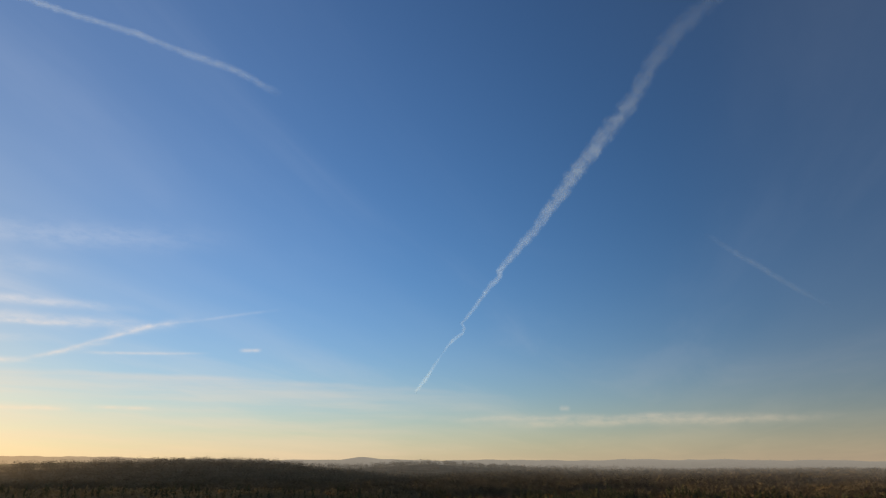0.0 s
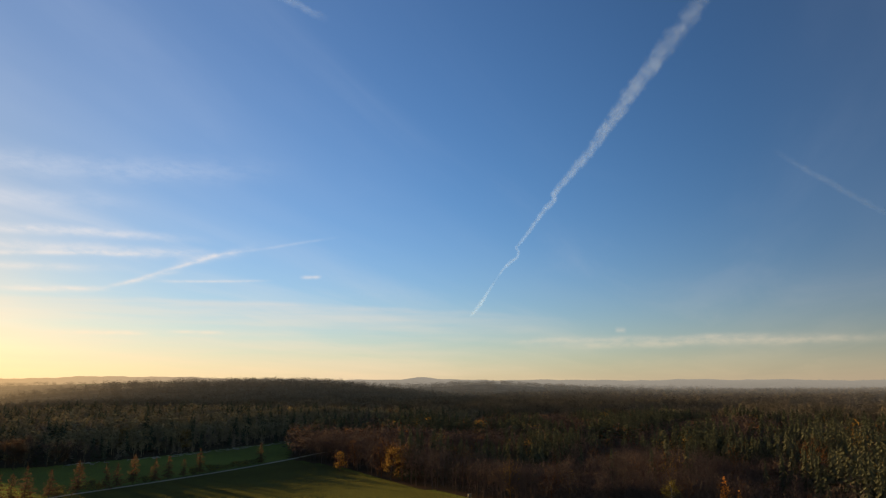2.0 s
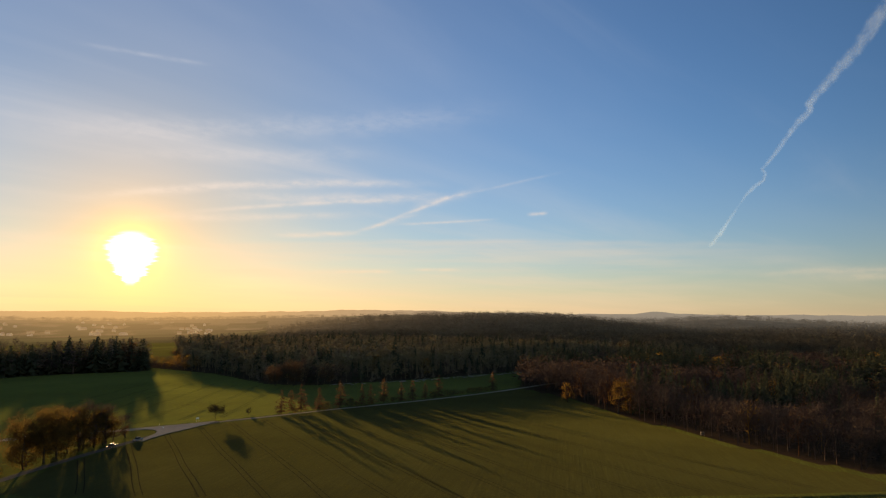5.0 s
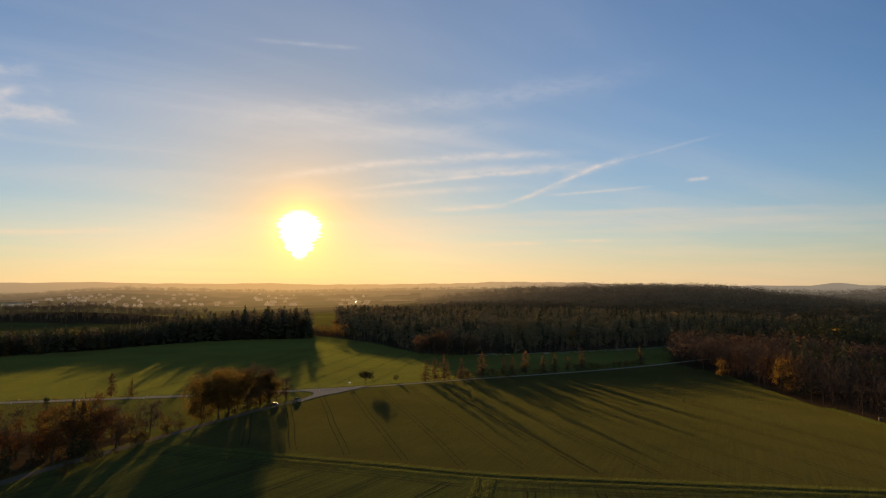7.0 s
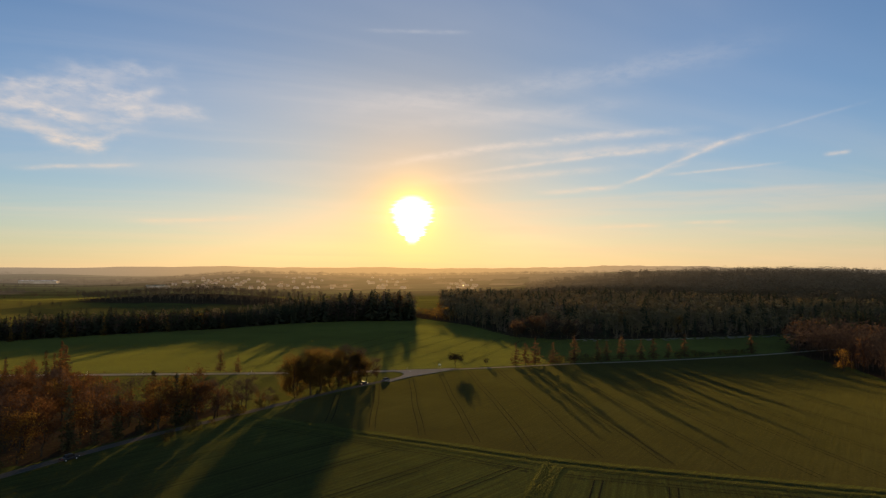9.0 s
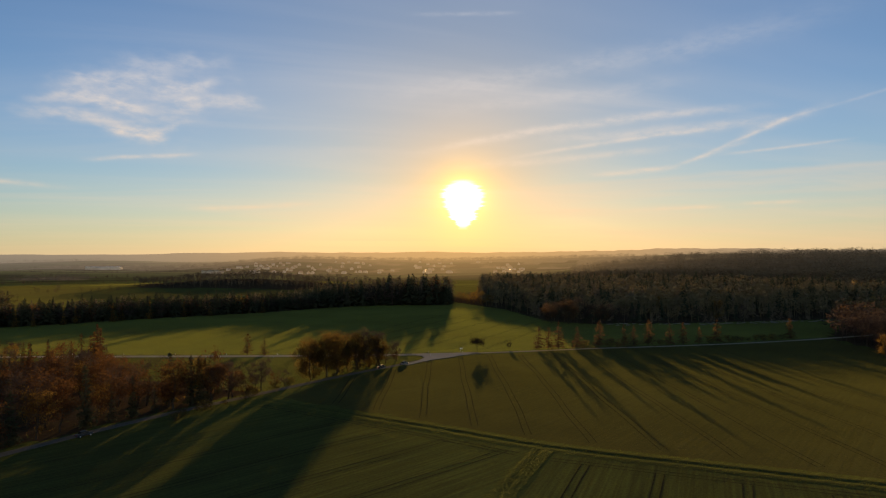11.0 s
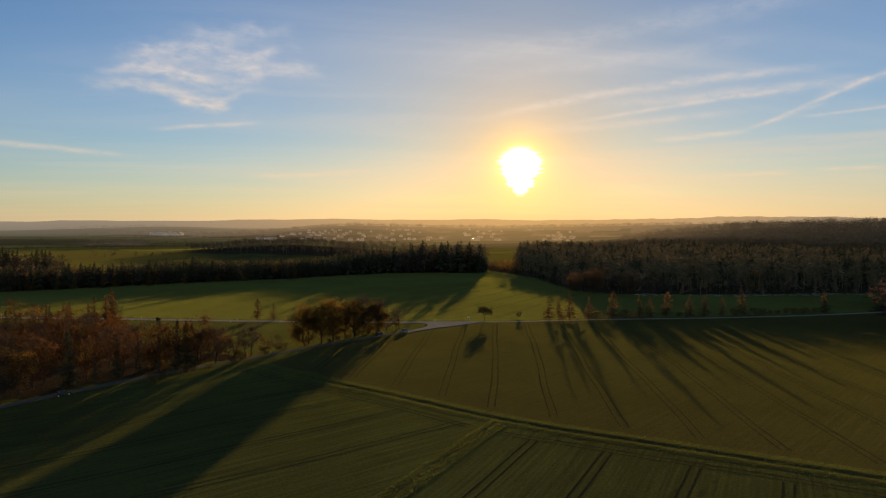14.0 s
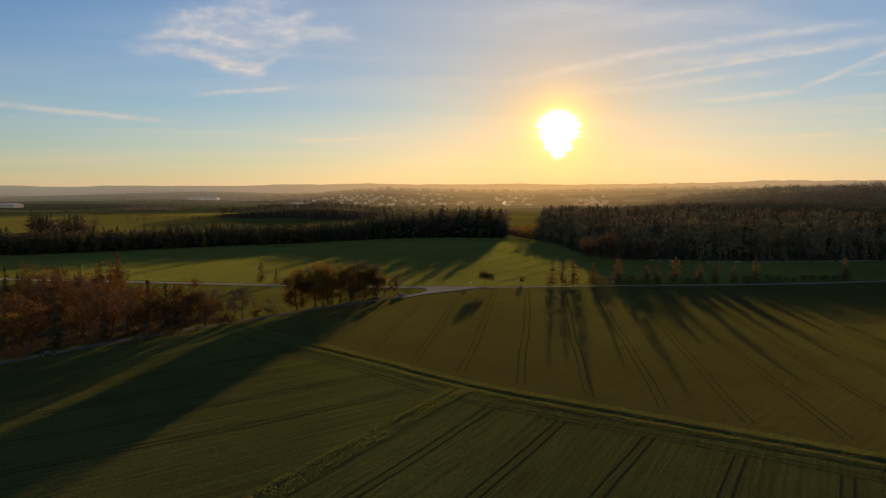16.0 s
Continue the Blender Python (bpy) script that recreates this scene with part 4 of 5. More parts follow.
plant(edge_larches, [(float(fringe[i][0]) + rng.uniform(0, 7), float(fringe[i][1]) - rng.uniform(0, 6), rng.uniform(10, 14.5)) for i in (340, 352, 360, 377, 386, 404, 411, 431, 439, 445, 463, 472, 491, 500, 523, 531, 552, 577, 600, 650)], rng)
retire(edge_larches)
plant(goldens, [(-113, 177, 14.5), (-117, 171, 13)], rng)
plant(spruces, [(-121, 176, 17), (-112, 179.5, 16.5)], rng)
# sunlit trees at the edges of the far woods
plant(goldens, [(35, 575, 18), (78, 556, 15), (-150, 650, 15), (-140, 640, 14), (-128, 628, 14), (140, 380, 12), (150, 330, 17), (330, 520, 20), (355, 470, 18)], rng)
plant(bares, [(-48, 492, 14), (-40, 490, 17), (-30, 486, 16), (-24, 491, 18), (-14, 482, 15), (-4, 487, 14), (4, 492, 13), (12, 497, 12), (60, 545, 11), (96, 566, 12)], rng)
rounds = [(broadleaf("russet_beech", "round russet-brown beech before the far wood", "larch", 17, 14, 6000, 0.30, 140 + i, "beeches before the far wood", clear=0.08, fill=1.0), 17) for i in range(2)]
plant(rounds, [(-44, 483, 15), (-31, 479, 17), (-7, 487, 15)], rng)
retire(rounds)
plant(bares, [(176, 186, 20), (168, 210, 17), (163, 240, 18)], rng)
for group in (bares, russets, goldens, spruces):
    retire(group)
birch = broadleaf("birch_tree", "tall pale birch standing out from the dark wood", "shrub", 21, 8, 4200, 0.22, 130, "", "pale_bark", 0.35)
birch.matrix_basis = stand(178, 161.5, 0, 0.8)


# ---- woods ----
def low_tree(kind, seed):
    """A light tree for the depth of a wood, one metre high, as quads."""
    rng = np.random.default_rng(seed)
    s = Shape()
    if kind in ("conifer", "far_conifer"):
        s.limb((0, 0, 0), (0, 0, 0.9), 0.010, 0.004, 3)
        n = 64 if kind == "conifer" else 46
        f = 0.08 + 0.90 * ((np.arange(n) + rng.uniform(0.0, 1.0, n)) / n) ** 0.85
        a = np.arange(n) * 2.4 + rng.normal(0, 0.3, n)
        reach = 0.18 * (1.05 - f) ** 0.85 * rng.uniform(0.55, 1.3, n)
        out = np.c_[np.cos(a), np.sin(a), np.zeros(n)]
        side = np.c_[-np.sin(a), np.cos(a), np.zeros(n)] * (reach * 0.42 + 0.010)[:, None]
        high = np.c_[np.zeros(n), np.zeros(n), f + 0.045]
        tip = out * reach[:, None] + np.c_[np.zeros(n), np.zeros(n), f - reach * 0.5]
        v = np.stack([high, tip - side, tip + side * 0.6 + out * (0.15 * reach)[:, None]], 1).reshape(-1, 3)
        s.add(v, np.arange(3 * n).reshape(-1, 3))
    else:
        s.limb((0, 0, 0), (0.01, 0.01, 0.62), 0.011, 0.006, 3)
        for i in range(4 if kind == "broad" else 0):
            a = i * 1.6 + rng.normal(0, 0.3)
            s.limb((0, 0, 0.32 + 0.06 * i), (math.cos(a) * 0.15, math.sin(a) * 0.15, 0.66 + 0.05 * i), 0.007, 0.002, 3)
        n = {"broad": 190, "sparse": 72, "pine": 66}[kind]
        p = rng.normal(size=(n, 3))
        p /= np.linalg.norm(p, axis=1)[:, None]
        way = p * (1, 1, 0.8) + (0, 0, 0.45)
        lump = 1 + 0.22 * np.sin(p[:, 0] * 5 + seed) * np.sin(p[:, 1] * 5 + 2 * seed)
        p *= ((rng.uniform(0.15, 1.0, n) ** 0.45) * lump)[:, None] * np.array([0.15, 0.15, 0.24] if kind == "pine" else [0.25, 0.25, 0.40])
        p[:, 2] += 0.72 if kind == "pine" else 0.55
        if kind == "broad":
            s.twigs(p, way, 0.065, 0.0055, rng)
            s.leaves(p[::3] * (1, 1, 0.97), 0.022, rng)
        else:
            s.leaves(p, 0.052 if kind == "pine" else 0.058, rng)
    return np.concatenate(s.v), np.concatenate(s.f)


BANK = {k: [low_tree(k, 200 + 7 * i + len(k)) for i in range(5)] for k in ("conifer", "far_conifer", "broad", "sparse", "pine")}


def wood_mesh(name, pts, heights, kind, mat, label, rng, widen=1.0):
    """Many light trees as one mesh."""
    V, F, n = [], [], 0
    for i, (tv, tf) in enumerate(BANK[kind]):
        pick = np.arange(len(pts)) % len(BANK[kind]) == i
        p, h = pts[pick], heights[pick]
        if not len(p):
            continue
        a, w = rng.uniform(0, 6.28, len(p)), h * rng.uniform(0.8, 1.25, len(p)) * widen
        x = (tv[None, :, 0] * np.cos(a)[:, None] - tv[None, :, 1] * np.sin(a)[:, None]) * w[:, None] + p[:, 0, None]
        y = (tv[None, :, 0] * np.sin(a)[:, None] + tv[None, :, 1] * np.cos(a)[:, None]) * w[:, None] + p[:, 1, None]
        z = tv[None, :, 2] * h[:, None] + (land(p[:, 0], p[:, 1]) - 0.3)[:, None]
        V.append(np.stack([x, y, z], 2).reshape(-1, 3))
        F.append((tf[None] + (np.arange(len(p)) * len(tv))[:, None, None] + n).reshape(-1, 3))
        n += len(p) * len(tv)
    if V:
        tagged(new(name, raw_mesh(name, np.concatenate(V), np.concatenate(F), [M[mat]])), label, "woodland", kind="stuff")


def scatter(lo, hi, step, rng):
    gx, gy = np.meshgrid(np.arange(lo[0], hi[0], step), np.arange(lo[1], hi[1], step))
    return np.c_[gx.ravel(), gy.ravel()] + rng.uniform(-0.48, 0.48, (gx.size, 2)) * step


def make_woods():
    rng = np.random.default_rng(5)
    zones = [(0, 480, 6.6, 1.0), (480, 900, 9.0, 1.5), (900, 1300, 12.5, 1.5), (1300, 1800, 21, 2.1), (1800, 3000, 36, 2.9), (3000, 4650, 64, 4.0)]
    sets = {}
    for r0, r1, step, widen in zones:
        p = scatter((-r1, -150), (r1, r1), step, rng)
        r, az = np.hypot(p[:, 0], p[:, 1]), np.degrees(np.arctan2(p[:, 0], p[:, 1]))
        ok = (r >= r0) & (r < r1) & (az > -70) & (az < 73)
        p = p[ok]
        p = p[forest(p[:, 0], p[:, 1]) & (np.hypot(p[:, 0] - 185, p[:, 1] - 148) > 9.5) & (np.hypot(p[:, 0] - 178, p[:, 1] - 161) > 6)]
        x, y = p[:, 0], p[:, 1]
        swell = 1 + 0.16 * np.sin(x * 0.031 + 2 * np.sin(y * 0.019)) * np.sin(y * 0.027 + 2 * np.sin(x * 0.013))
        h = rng.uniform(14, 20, len(p))
        left = wood_left(x, y)
        d, s = along(W3_LINE, x, y)
        h = np.where(left, np.interp(s, [0, 430, 700, 718, 735, 757, 858], [17.5, 18, 17, 18, 22, 25, 29]) * rng.uniform(0.88, 1.1, len(p)), h)
        back = wood_back(x, y)
        h = np.where(back, np.interp(y - np.interp(x, [-186, -110, -50, -15, 50, 150, 262], [676, 604, 496, 484, 519, 596, 705]), [0, 25, 50, 110], [9, 13, 20, 24]) * rng.uniform(0.93, 1.07, len(p)), h)
        gap = back & (x < -152 - 0.27 * (y - 676))
        h = np.where(gap, rng.uniform(8, 12, len(p)), h)
        clump = np.sin(x * 0.055 + 1.9 * np.sin(y * 0.031)) + np.sin(y * 0.060 + 1.7 * np.sin(x * 0.037))
        mixture = 0.7 * clump + np.sin(x * 0.021 + 1.4 * np.sin(y * 0.013)) + np.sin(y * 0.026 + 1.1 * np.sin(x * 0.017)) + rng.normal(0, 0.55, len(p))
        corner = wood_right(x, y) & (np.hypot(x - 150, y - 440) < 95)
        kind = np.where(mixture > 0.05, 0, 1)
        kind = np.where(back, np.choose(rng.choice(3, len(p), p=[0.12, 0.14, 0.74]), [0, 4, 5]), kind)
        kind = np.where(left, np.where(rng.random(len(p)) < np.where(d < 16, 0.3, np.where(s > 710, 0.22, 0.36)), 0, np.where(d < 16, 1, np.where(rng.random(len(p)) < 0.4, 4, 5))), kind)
        edge_right = wood_right(x, y) & (y < 470) & (x < 190)
        kind = np.where(edge_right, np.where(clump + rng.normal(0, 0.5, len(p)) > 1.5, 0, 1), kind)
        kind = np.where(corner, 1, kind)
        tall = np.interp(y, [130, 260, 350], [15.5, 19, 22]) * rng.uniform(0.88, 1.12, len(p))
        h = np.where(edge_right | corner, tall, h * np.where(left | back, 1, 1 + 0.10 * clump))
        country = (np.hypot(x, y) > 900) & (x < 60) & ~left & ~back
        kind = np.where(country, np.where(rng.random(len(p)) < 0.12, 0, 1), kind)
        h = np.where(country, h * 0.8, h)
        h = np.where(kind == 0, h * 1.08, h * 0.95) * np.where(left | back, 1 + (swell - 1) * 0.4, swell)
        warm = rng.random(len(p)) * np.where(left & (d < 16), 0.3, 1)
        kind = np.where((kind == 1) & (warm < 0.012), 2, np.where((kind == 1) & (warm < 0.07), 3, kind))
        spot = rng.random(len(p))
        kind = np.where(wood_right(x, y) & (kind == 0) & (spot < 0.035), np.where(spot < 0.012, 2, 3), kind)
        kind = np.where(gap, np.where(warm < 0.5, 2, 1), kind)
        for q in range(6):
            sel = kind == q
            sets.setdefault((r0, q), (p[sel], h[sel], widen))
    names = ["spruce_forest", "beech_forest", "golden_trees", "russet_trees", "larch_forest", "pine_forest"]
    mats = ["spruce", "beech", "golden", "russet", "hazed_larch", "pine"]
    labels = ["dense dark green spruce forest", "bare reddish-brown beech forest in late autumn", "scattered golden autumn trees among the forest", "scattered russet autumn trees among the forest", "larch and bare-twig forest in late autumn, coloured pale for haze", "even-topped pine forest, coloured pale brown for haze"]
    # undergrowth that closes the far woods below the crowns
    p = scatter((-720, 120), (-120, 760), 6.2, rng)
    d, s = along(W3_LINE, p[:, 0], p[:, 1])
    inner = wood_left(p[:, 0], p[:, 1]) & (d > 3) & (d < 48)
    p, s = p[inner], s[inner]
    wood_mesh("young_spruces", p, np.interp(s, [0, 710, 740], [14, 14.5, 19]) * rng.uniform(0.88, 1.1, len(p)), "far_conifer", "spruce", "dense young spruces along the far wood's edge", rng, 1.5)
    # hedgerows between the far fields
    rows = []
    for (x0, y0), (x1, y1) in (((-1560, 660), (-1010, 905)), ((-1750, 1090), (-1150, 1340)), ((-1280, 600), (-1120, 1010)), ((-930, 600), (-720, 740)),
                               ((-1950, 1400), (-1300, 1760)), ((-1600, 800), (-1450, 1180)), ((-1010, 905), (-860, 1180)), ((-700, 1250), (-1100, 1480)), ((-500, 1180), (-760, 1500))):
        n = int(math.hypot(x1 - x0, y1 - y0) / 7)
        t = np.linspace(0, 1, n) + rng.normal(0, 0.3 / n, n)
        line = np.c_[x0 + (x1 - x0) * t, y0 + (y1 - y0) * t] + rng.normal(0, 1.5, (n, 2))
        rows.append(line[(np.sin(t * 23 + x0) + rng.normal(0, 0.6, n)) > -0.7])
    rows = np.concatenate(rows)
    wood_mesh("hedgerows", rows, rng.uniform(4, 9, len(rows)) * rng.choice([1, 1, 1, 1.7], len(rows)), "sparse", "beech", "bushy brown hedgerows between distant fields", rng, 1.4)
    total = 0
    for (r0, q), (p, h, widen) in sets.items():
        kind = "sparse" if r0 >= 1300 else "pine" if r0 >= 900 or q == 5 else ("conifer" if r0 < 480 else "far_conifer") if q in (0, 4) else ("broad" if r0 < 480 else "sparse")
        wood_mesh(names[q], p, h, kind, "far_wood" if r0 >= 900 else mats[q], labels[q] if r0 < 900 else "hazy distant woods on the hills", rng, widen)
        total += len(p)
    print("trees in the woods", total)


make_woods()


def felled_logs():
    """Logs and stumps left on the cleared strip before the far wood."""
    rng = np.random.default_rng(31)
    s = Shape()
    for i in range(150):
        x = rng.uniform(-5, 175)
        y = np.interp(x, [-15, 50, 150, 200], [484, 519, 596, 640]) - rng.uniform(2, 17)
        a, l = rng.normal(0.65, 0.5), rng.uniform(1.5, 5.0)
        z = float(land(x, y)) + 0.18
        s.limb((x, y, z), (x + math.cos(a) * l, y + math.sin(a) * l, z + rng.uniform(-0.05, 0.25)), 0.2, 0.15, 6)
    tagged(new("felled_logs", s.mesh("felled_logs", M["pale_bark"])), "pale felled logs scattered on cleared ground", "logs", kind="stuff")


felled_logs()


# ---- buildings ----
M["hall_metal"] = plain("hall_sheet_metal", (0.34, 0.29, 0.22), (0.46, 0.40, 0.31), 0.4, 0.2, 0.05)
def house(name, label, group, length, width, eaves, ridge, wall, roof):
    root = thing(name, label, "house", group)
    bm = bmesh.new()
    bm_box(bm, -length / 2, length / 2, -width / 2, width / 2, -1.0, eaves)
    for sgn in (-1, 1):
        v = [bm.verts.new((sgn * length / 2, -width / 2, eaves)), bm.verts.new((sgn * length / 2, width / 2, eaves)), bm.verts.new((sgn * length / 2, 0, ridge - 0.15))]
        bm.faces.new(v if sgn > 0 else v[::-1])
    part("wall", bm, M[wall], root)
    bm = bmesh.new()
    over = 0.5
    for sgn in (-1, 1):
        lo = eaves - over * (ridge - eaves) / (width / 2)
        a = [(-length / 2 - over, sgn * (width / 2 + over), lo), (length / 2 + over, sgn * (width / 2 + over), lo), (length / 2 + over, 0, ridge), (-length / 2 - over, 0, ridge)]
        top = [bm.verts.new((x, y, z + 0.25)) for x, y, z in a]
        low = [bm.verts.new(c) for c in a]
        bm.faces.new(top), bm.faces.new(low[::-1])
        for i in range(4):
            bm.faces.new((top[i], low[i], low[(i + 1) % 4], top[(i + 1) % 4]))
    bmesh.ops.recalc_face_normals(bm, faces=bm.faces)
    part("roof", bm, M[roof], root)
    bm = bmesh.new()
    bm_box(bm, length * 0.2, length * 0.2 + 0.7, -0.9, -0.2, ridge - 1.2, ridge + 1.0)
    part("chimney", bm, M["village_roof"], root)
    return root


models = [house("village_house", "small pale village house with a pitched tiled roof", "houses of the distant village", 13, 9.5, 5.2, 9.6, "village_wall", "village_roof"),
          house("village_house", "small pale village house with a grey slate roof", "houses of the distant village", 12, 10, 5.6, 9.8, "village_wall", "village_slate"),
          house("village_barn", "long village barn with a grey roof", "houses of the distant village", 22, 11, 4.8, 9.2, "village_wall", "village_slate")]
rng = np.random.default_rng(77)
for i in range(100):
    # the houses gather round a few lanes
    a, r = radians(float(rng.choice([-34, -32, -28, -25, -19, -12])) + rng.normal(0, 1.3)), rng.uniform(1900, 2450)
    x, y = r * math.sin(a), r * math.cos(a)
    copy_thing(models[rng.choice(3, p=[0.45, 0.4, 0.15])], pose(x, y, float(land(x, y)), 0, 0, rng.uniform(0, 360)) @ Matrix.Scale(rng.uniform(0.65, 0.95), 4))
for ob in models:
    for o in (*ob.children_recursive, ob):
        bpy.data.objects.remove(o)


def warehouse(name, label, at, length, width, height, turn, wall, bays):
    root = thing(name, label, "warehouse", at=pose(*at, float(land(*at)), 0, 0, turn))
    bm = bmesh.new()
    bm_box(bm, -length / 2, length / 2, -width / 2, width / 2, -1, height)
    part("wall", bm, M[wall], root)
    for i in range(bays):
        bm = bmesh.new()
        x0, x1 = -length / 2 + length * i / bays, -length / 2 + length * (i + 1) / bays
        v = [bm.verts.new(c) for c in ((x0, -width / 2, height), (x1, -width / 2, height), (x1, width / 2, height), (x0, width / 2, height), (x0, -width / 2, height + 3), (x0, width / 2, height + 3))]
        for f in ((0, 1, 2, 3), (4, 5, 2, 1), (0, 4, 1), (3, 2, 5), (0, 3, 5, 4)):
            bm.faces.new([v[j] for j in f])
        bmesh.ops.recalc_face_normals(bm, faces=bm.faces)
        part("roof_bay", bm, M["hall_metal"], root)
    return root


warehouse("warehouse", "long pale metal warehouse with a sawtooth roof", (-1960, 1880), 120, 40, 8, 30, "village_wall", 7)
warehouse("storage_hall", "grey storage hall far across the fields", (-1740, 1010), 80, 34, 8, 20, "village_slate", 4)
warehouse("storage_hall", "pale storage hall beside distant fields", (-2050, 900), 60, 30, 7, 40, "village_wall", 3)
warehouse("storage_hall", "low farm hall at the edge of the village", (-1240, 1600), 60, 24, 6, 65, "village_wall", 3)


# ---- vehicles and small things ----
def car(name, label, paint, at, turn):
    root = thing(name, label, "car", at=pose(at[0], at[1], float(land(*at)) + 0.12, 0, 0, turn))
    bm = bmesh.new()
    bm_box(bm, -2.15, 2.15, -0.88, 0.88, 0.28, 0.86, 0.14)
    part("body", bm, paint, root)
    bm = bmesh.new()
    bm_box(bm, -1.25, 1.05, -0.76, 0.76, 0.80, 1.45, 0.0)
    for v in bm.verts:
        if v.co.z > 1.2:
            v.co.x *= 0.72
            v.co.y *= 0.86
    bmesh.ops.bevel(bm, geom=bm.edges[:], offset=0.08, segments=2, affect="EDGES")
    part("cabin", bm, M["glass_dark"], root, "dark glazed cabin")
    bm = bmesh.new()
    bm_box(bm, -0.95, 0.72, -0.62, 0.62, 1.43, 1.49, 0.02)
    part("roof", bm, paint, root)
    for x in (-1.35, 1.35):
        for y in (-0.80, 0.80):
            bm = bmesh.new()
            bmesh.ops.create_cone(bm, cap_ends=True, segments=16, radius1=0.32, radius2=0.32, depth=0.22, matrix=pose(x, y, 0.32, 90))
            wheel = part("wheel", bm, M["rubber"], root)
            bm = bmesh.new()
            bmesh.ops.create_cone(bm, cap_ends=True, segments=12, radius1=0.19, radius2=0.17, depth=0.03, matrix=pose(x, y + math.copysign(0.12, y), 0.32, 90))
            part("rim", bm, M["metal"], wheel)
    for y in (-0.6, 0.6):
        bm = bmesh.new()
        bm_box(bm, 2.10, 2.17, y - 0.2, y + 0.2, 0.60, 0.74, 0.02)
        part("headlight", bm, M["metal"], root)
        bm = bmesh.new()
        bm_box(bm, -2.17, -2.10, y - 0.2, y + 0.2, 0.62, 0.76, 0.02)
        part("tail_light", bm, M["tail"], root, "red tail light")
    return root


M["glass_dark"] = plain("dark_car_glass", (0.015, 0.017, 0.02), (0.02, 0.022, 0.025), 0.05)
M["rubber"] = plain("tyre_rubber", (0.02, 0.02, 0.02), (0.035, 0.035, 0.035), 0.8)
M["tail"] = plain("red_lens", (0.35, 0.01, 0.01), (0.45, 0.015, 0.012), 0.2)
silver = plain("silver_car_paint", (0.20, 0.20, 0.20), (0.26, 0.26, 0.26), 0.65)
dark = plain("dark_car_paint", (0.03, 0.033, 0.038), (0.05, 0.053, 0.06), 0.55)
white = plain("white_car_paint", (0.72, 0.72, 0.70), (0.80, 0.80, 0.78), 0.3)
car("silver_car", "small silver car parked on the side road", silver, (-76.8, 272), 70)
car("dark_car", "small dark car parked on the side road", dark, (-82.3, 259.5), 70)
car("dark_car", "dark car parked beside the copse", dark, (-114.6, 137), 75)


def van():
    root = thing("white_van", "white box van on the main road", "van", at=pose(-306, 218.7, float(land(-306, 218.7)) + 0.12, 0, 0, 20))
    bm = bmesh.new()
    bm_box(bm, -3.4, 1.2, -1.1, 1.1, 0.6, 3.1, 0.06)
    part("cargo_box", bm, white, root)
    bm = bmesh.new()
    bm_box(bm, 1.3, 2.9, -1.0, 1.0, 0.5, 2.2, 0.2)
    part("cab", bm, white, root)
    bm = bmesh.new()
    bm_box(bm, 2.86, 2.93, -0.85, 0.85, 1.35, 2.0, 0.02)
    part("windscreen", bm, M["glass_dark"], root)
    for x in (-2.2, 2.0):
        for y in (-0.95, 0.95):
            bm = bmesh.new()
            bmesh.ops.create_cone(bm, cap_ends=True, segments=16, radius1=0.42, radius2=0.42, depth=0.28, matrix=pose(x, y, 0.42, 90))
            part("wheel", bm, M["rubber"], root)


van()


def hide(at, turn, tall, label):
    """A raised hunting hide: legs, floor, walls, roof, ladder."""
    root = thing("hunting_hide", label, "hunting hide", "hunting hides", at=pose(*at, float(land(*at)), 0, 0, turn) @ Matrix.Scale(0.65, 4))
    for x in (-0.8, 0.8):
        for y in (-0.8, 0.8):
            bm = bmesh.new()
            bm_box(bm, x * 1.25 - 0.06, x * 1.25 + 0.06, y * 1.25 - 0.06, y * 1.25 + 0.06, -0.2, tall)
            part("leg", bm, M["timber"], root)
    bm = bmesh.new()
    bm_box(bm, -1.1, 1.1, -1.1, 1.1, tall, tall + 0.08)
    part("platform", bm, M["timber"], root)
    for x0, x1, y0, y1, z1 in ((-1, 1, -1, -0.95, 1.1), (-1, 1, 0.95, 1, 1.8), (-1, -0.95, -0.95, 0.95, 1.1), (0.95, 1, -0.95, 0.95, 1.1)):
        bm = bmesh.new()
        bm_box(bm, x0, x1, y0, y1, tall + 0.08, tall + 0.08 + z1)
        part("side_panel", bm, M["timber"], root)
    for x in (-0.95, 0.95):
        bm = bmesh.new()
        bm_box(bm, x - 0.04, x + 0.04, -1.0, -0.92, tall + 1.1, tall + 1.9)
        part("corner_post", bm, M["timber"], root)
    bm = bmesh.new()
    bm_box(bm, -1.3, 1.3, -1.3, 1.3, tall + 1.88, tall + 1.96)
    part("roof", bm, M["timber"], root)
    for x in (-0.25, 0.25):
        bm = bmesh.new()
        bm_box(bm, x - 0.03, x + 0.03, -1.5, -1.44, 0, tall + 0.1)
        part("ladder_rail", bm, M["timber"], root)
    for i in range(int(tall / 0.35)):
        bm = bmesh.new()
        bm_box(bm, -0.22, 0.22, -1.49, -1.45, 0.3 + i * 0.35, 0.34 + i * 0.35)
        part("rung", bm, M["timber"], root)


hide((155.5, 258), 75, 0.5, "small pale wooden hide at the forest edge")
hide((161.5, 150.5), 80, 1.2, "raised weathered wooden hide at the forest edge")


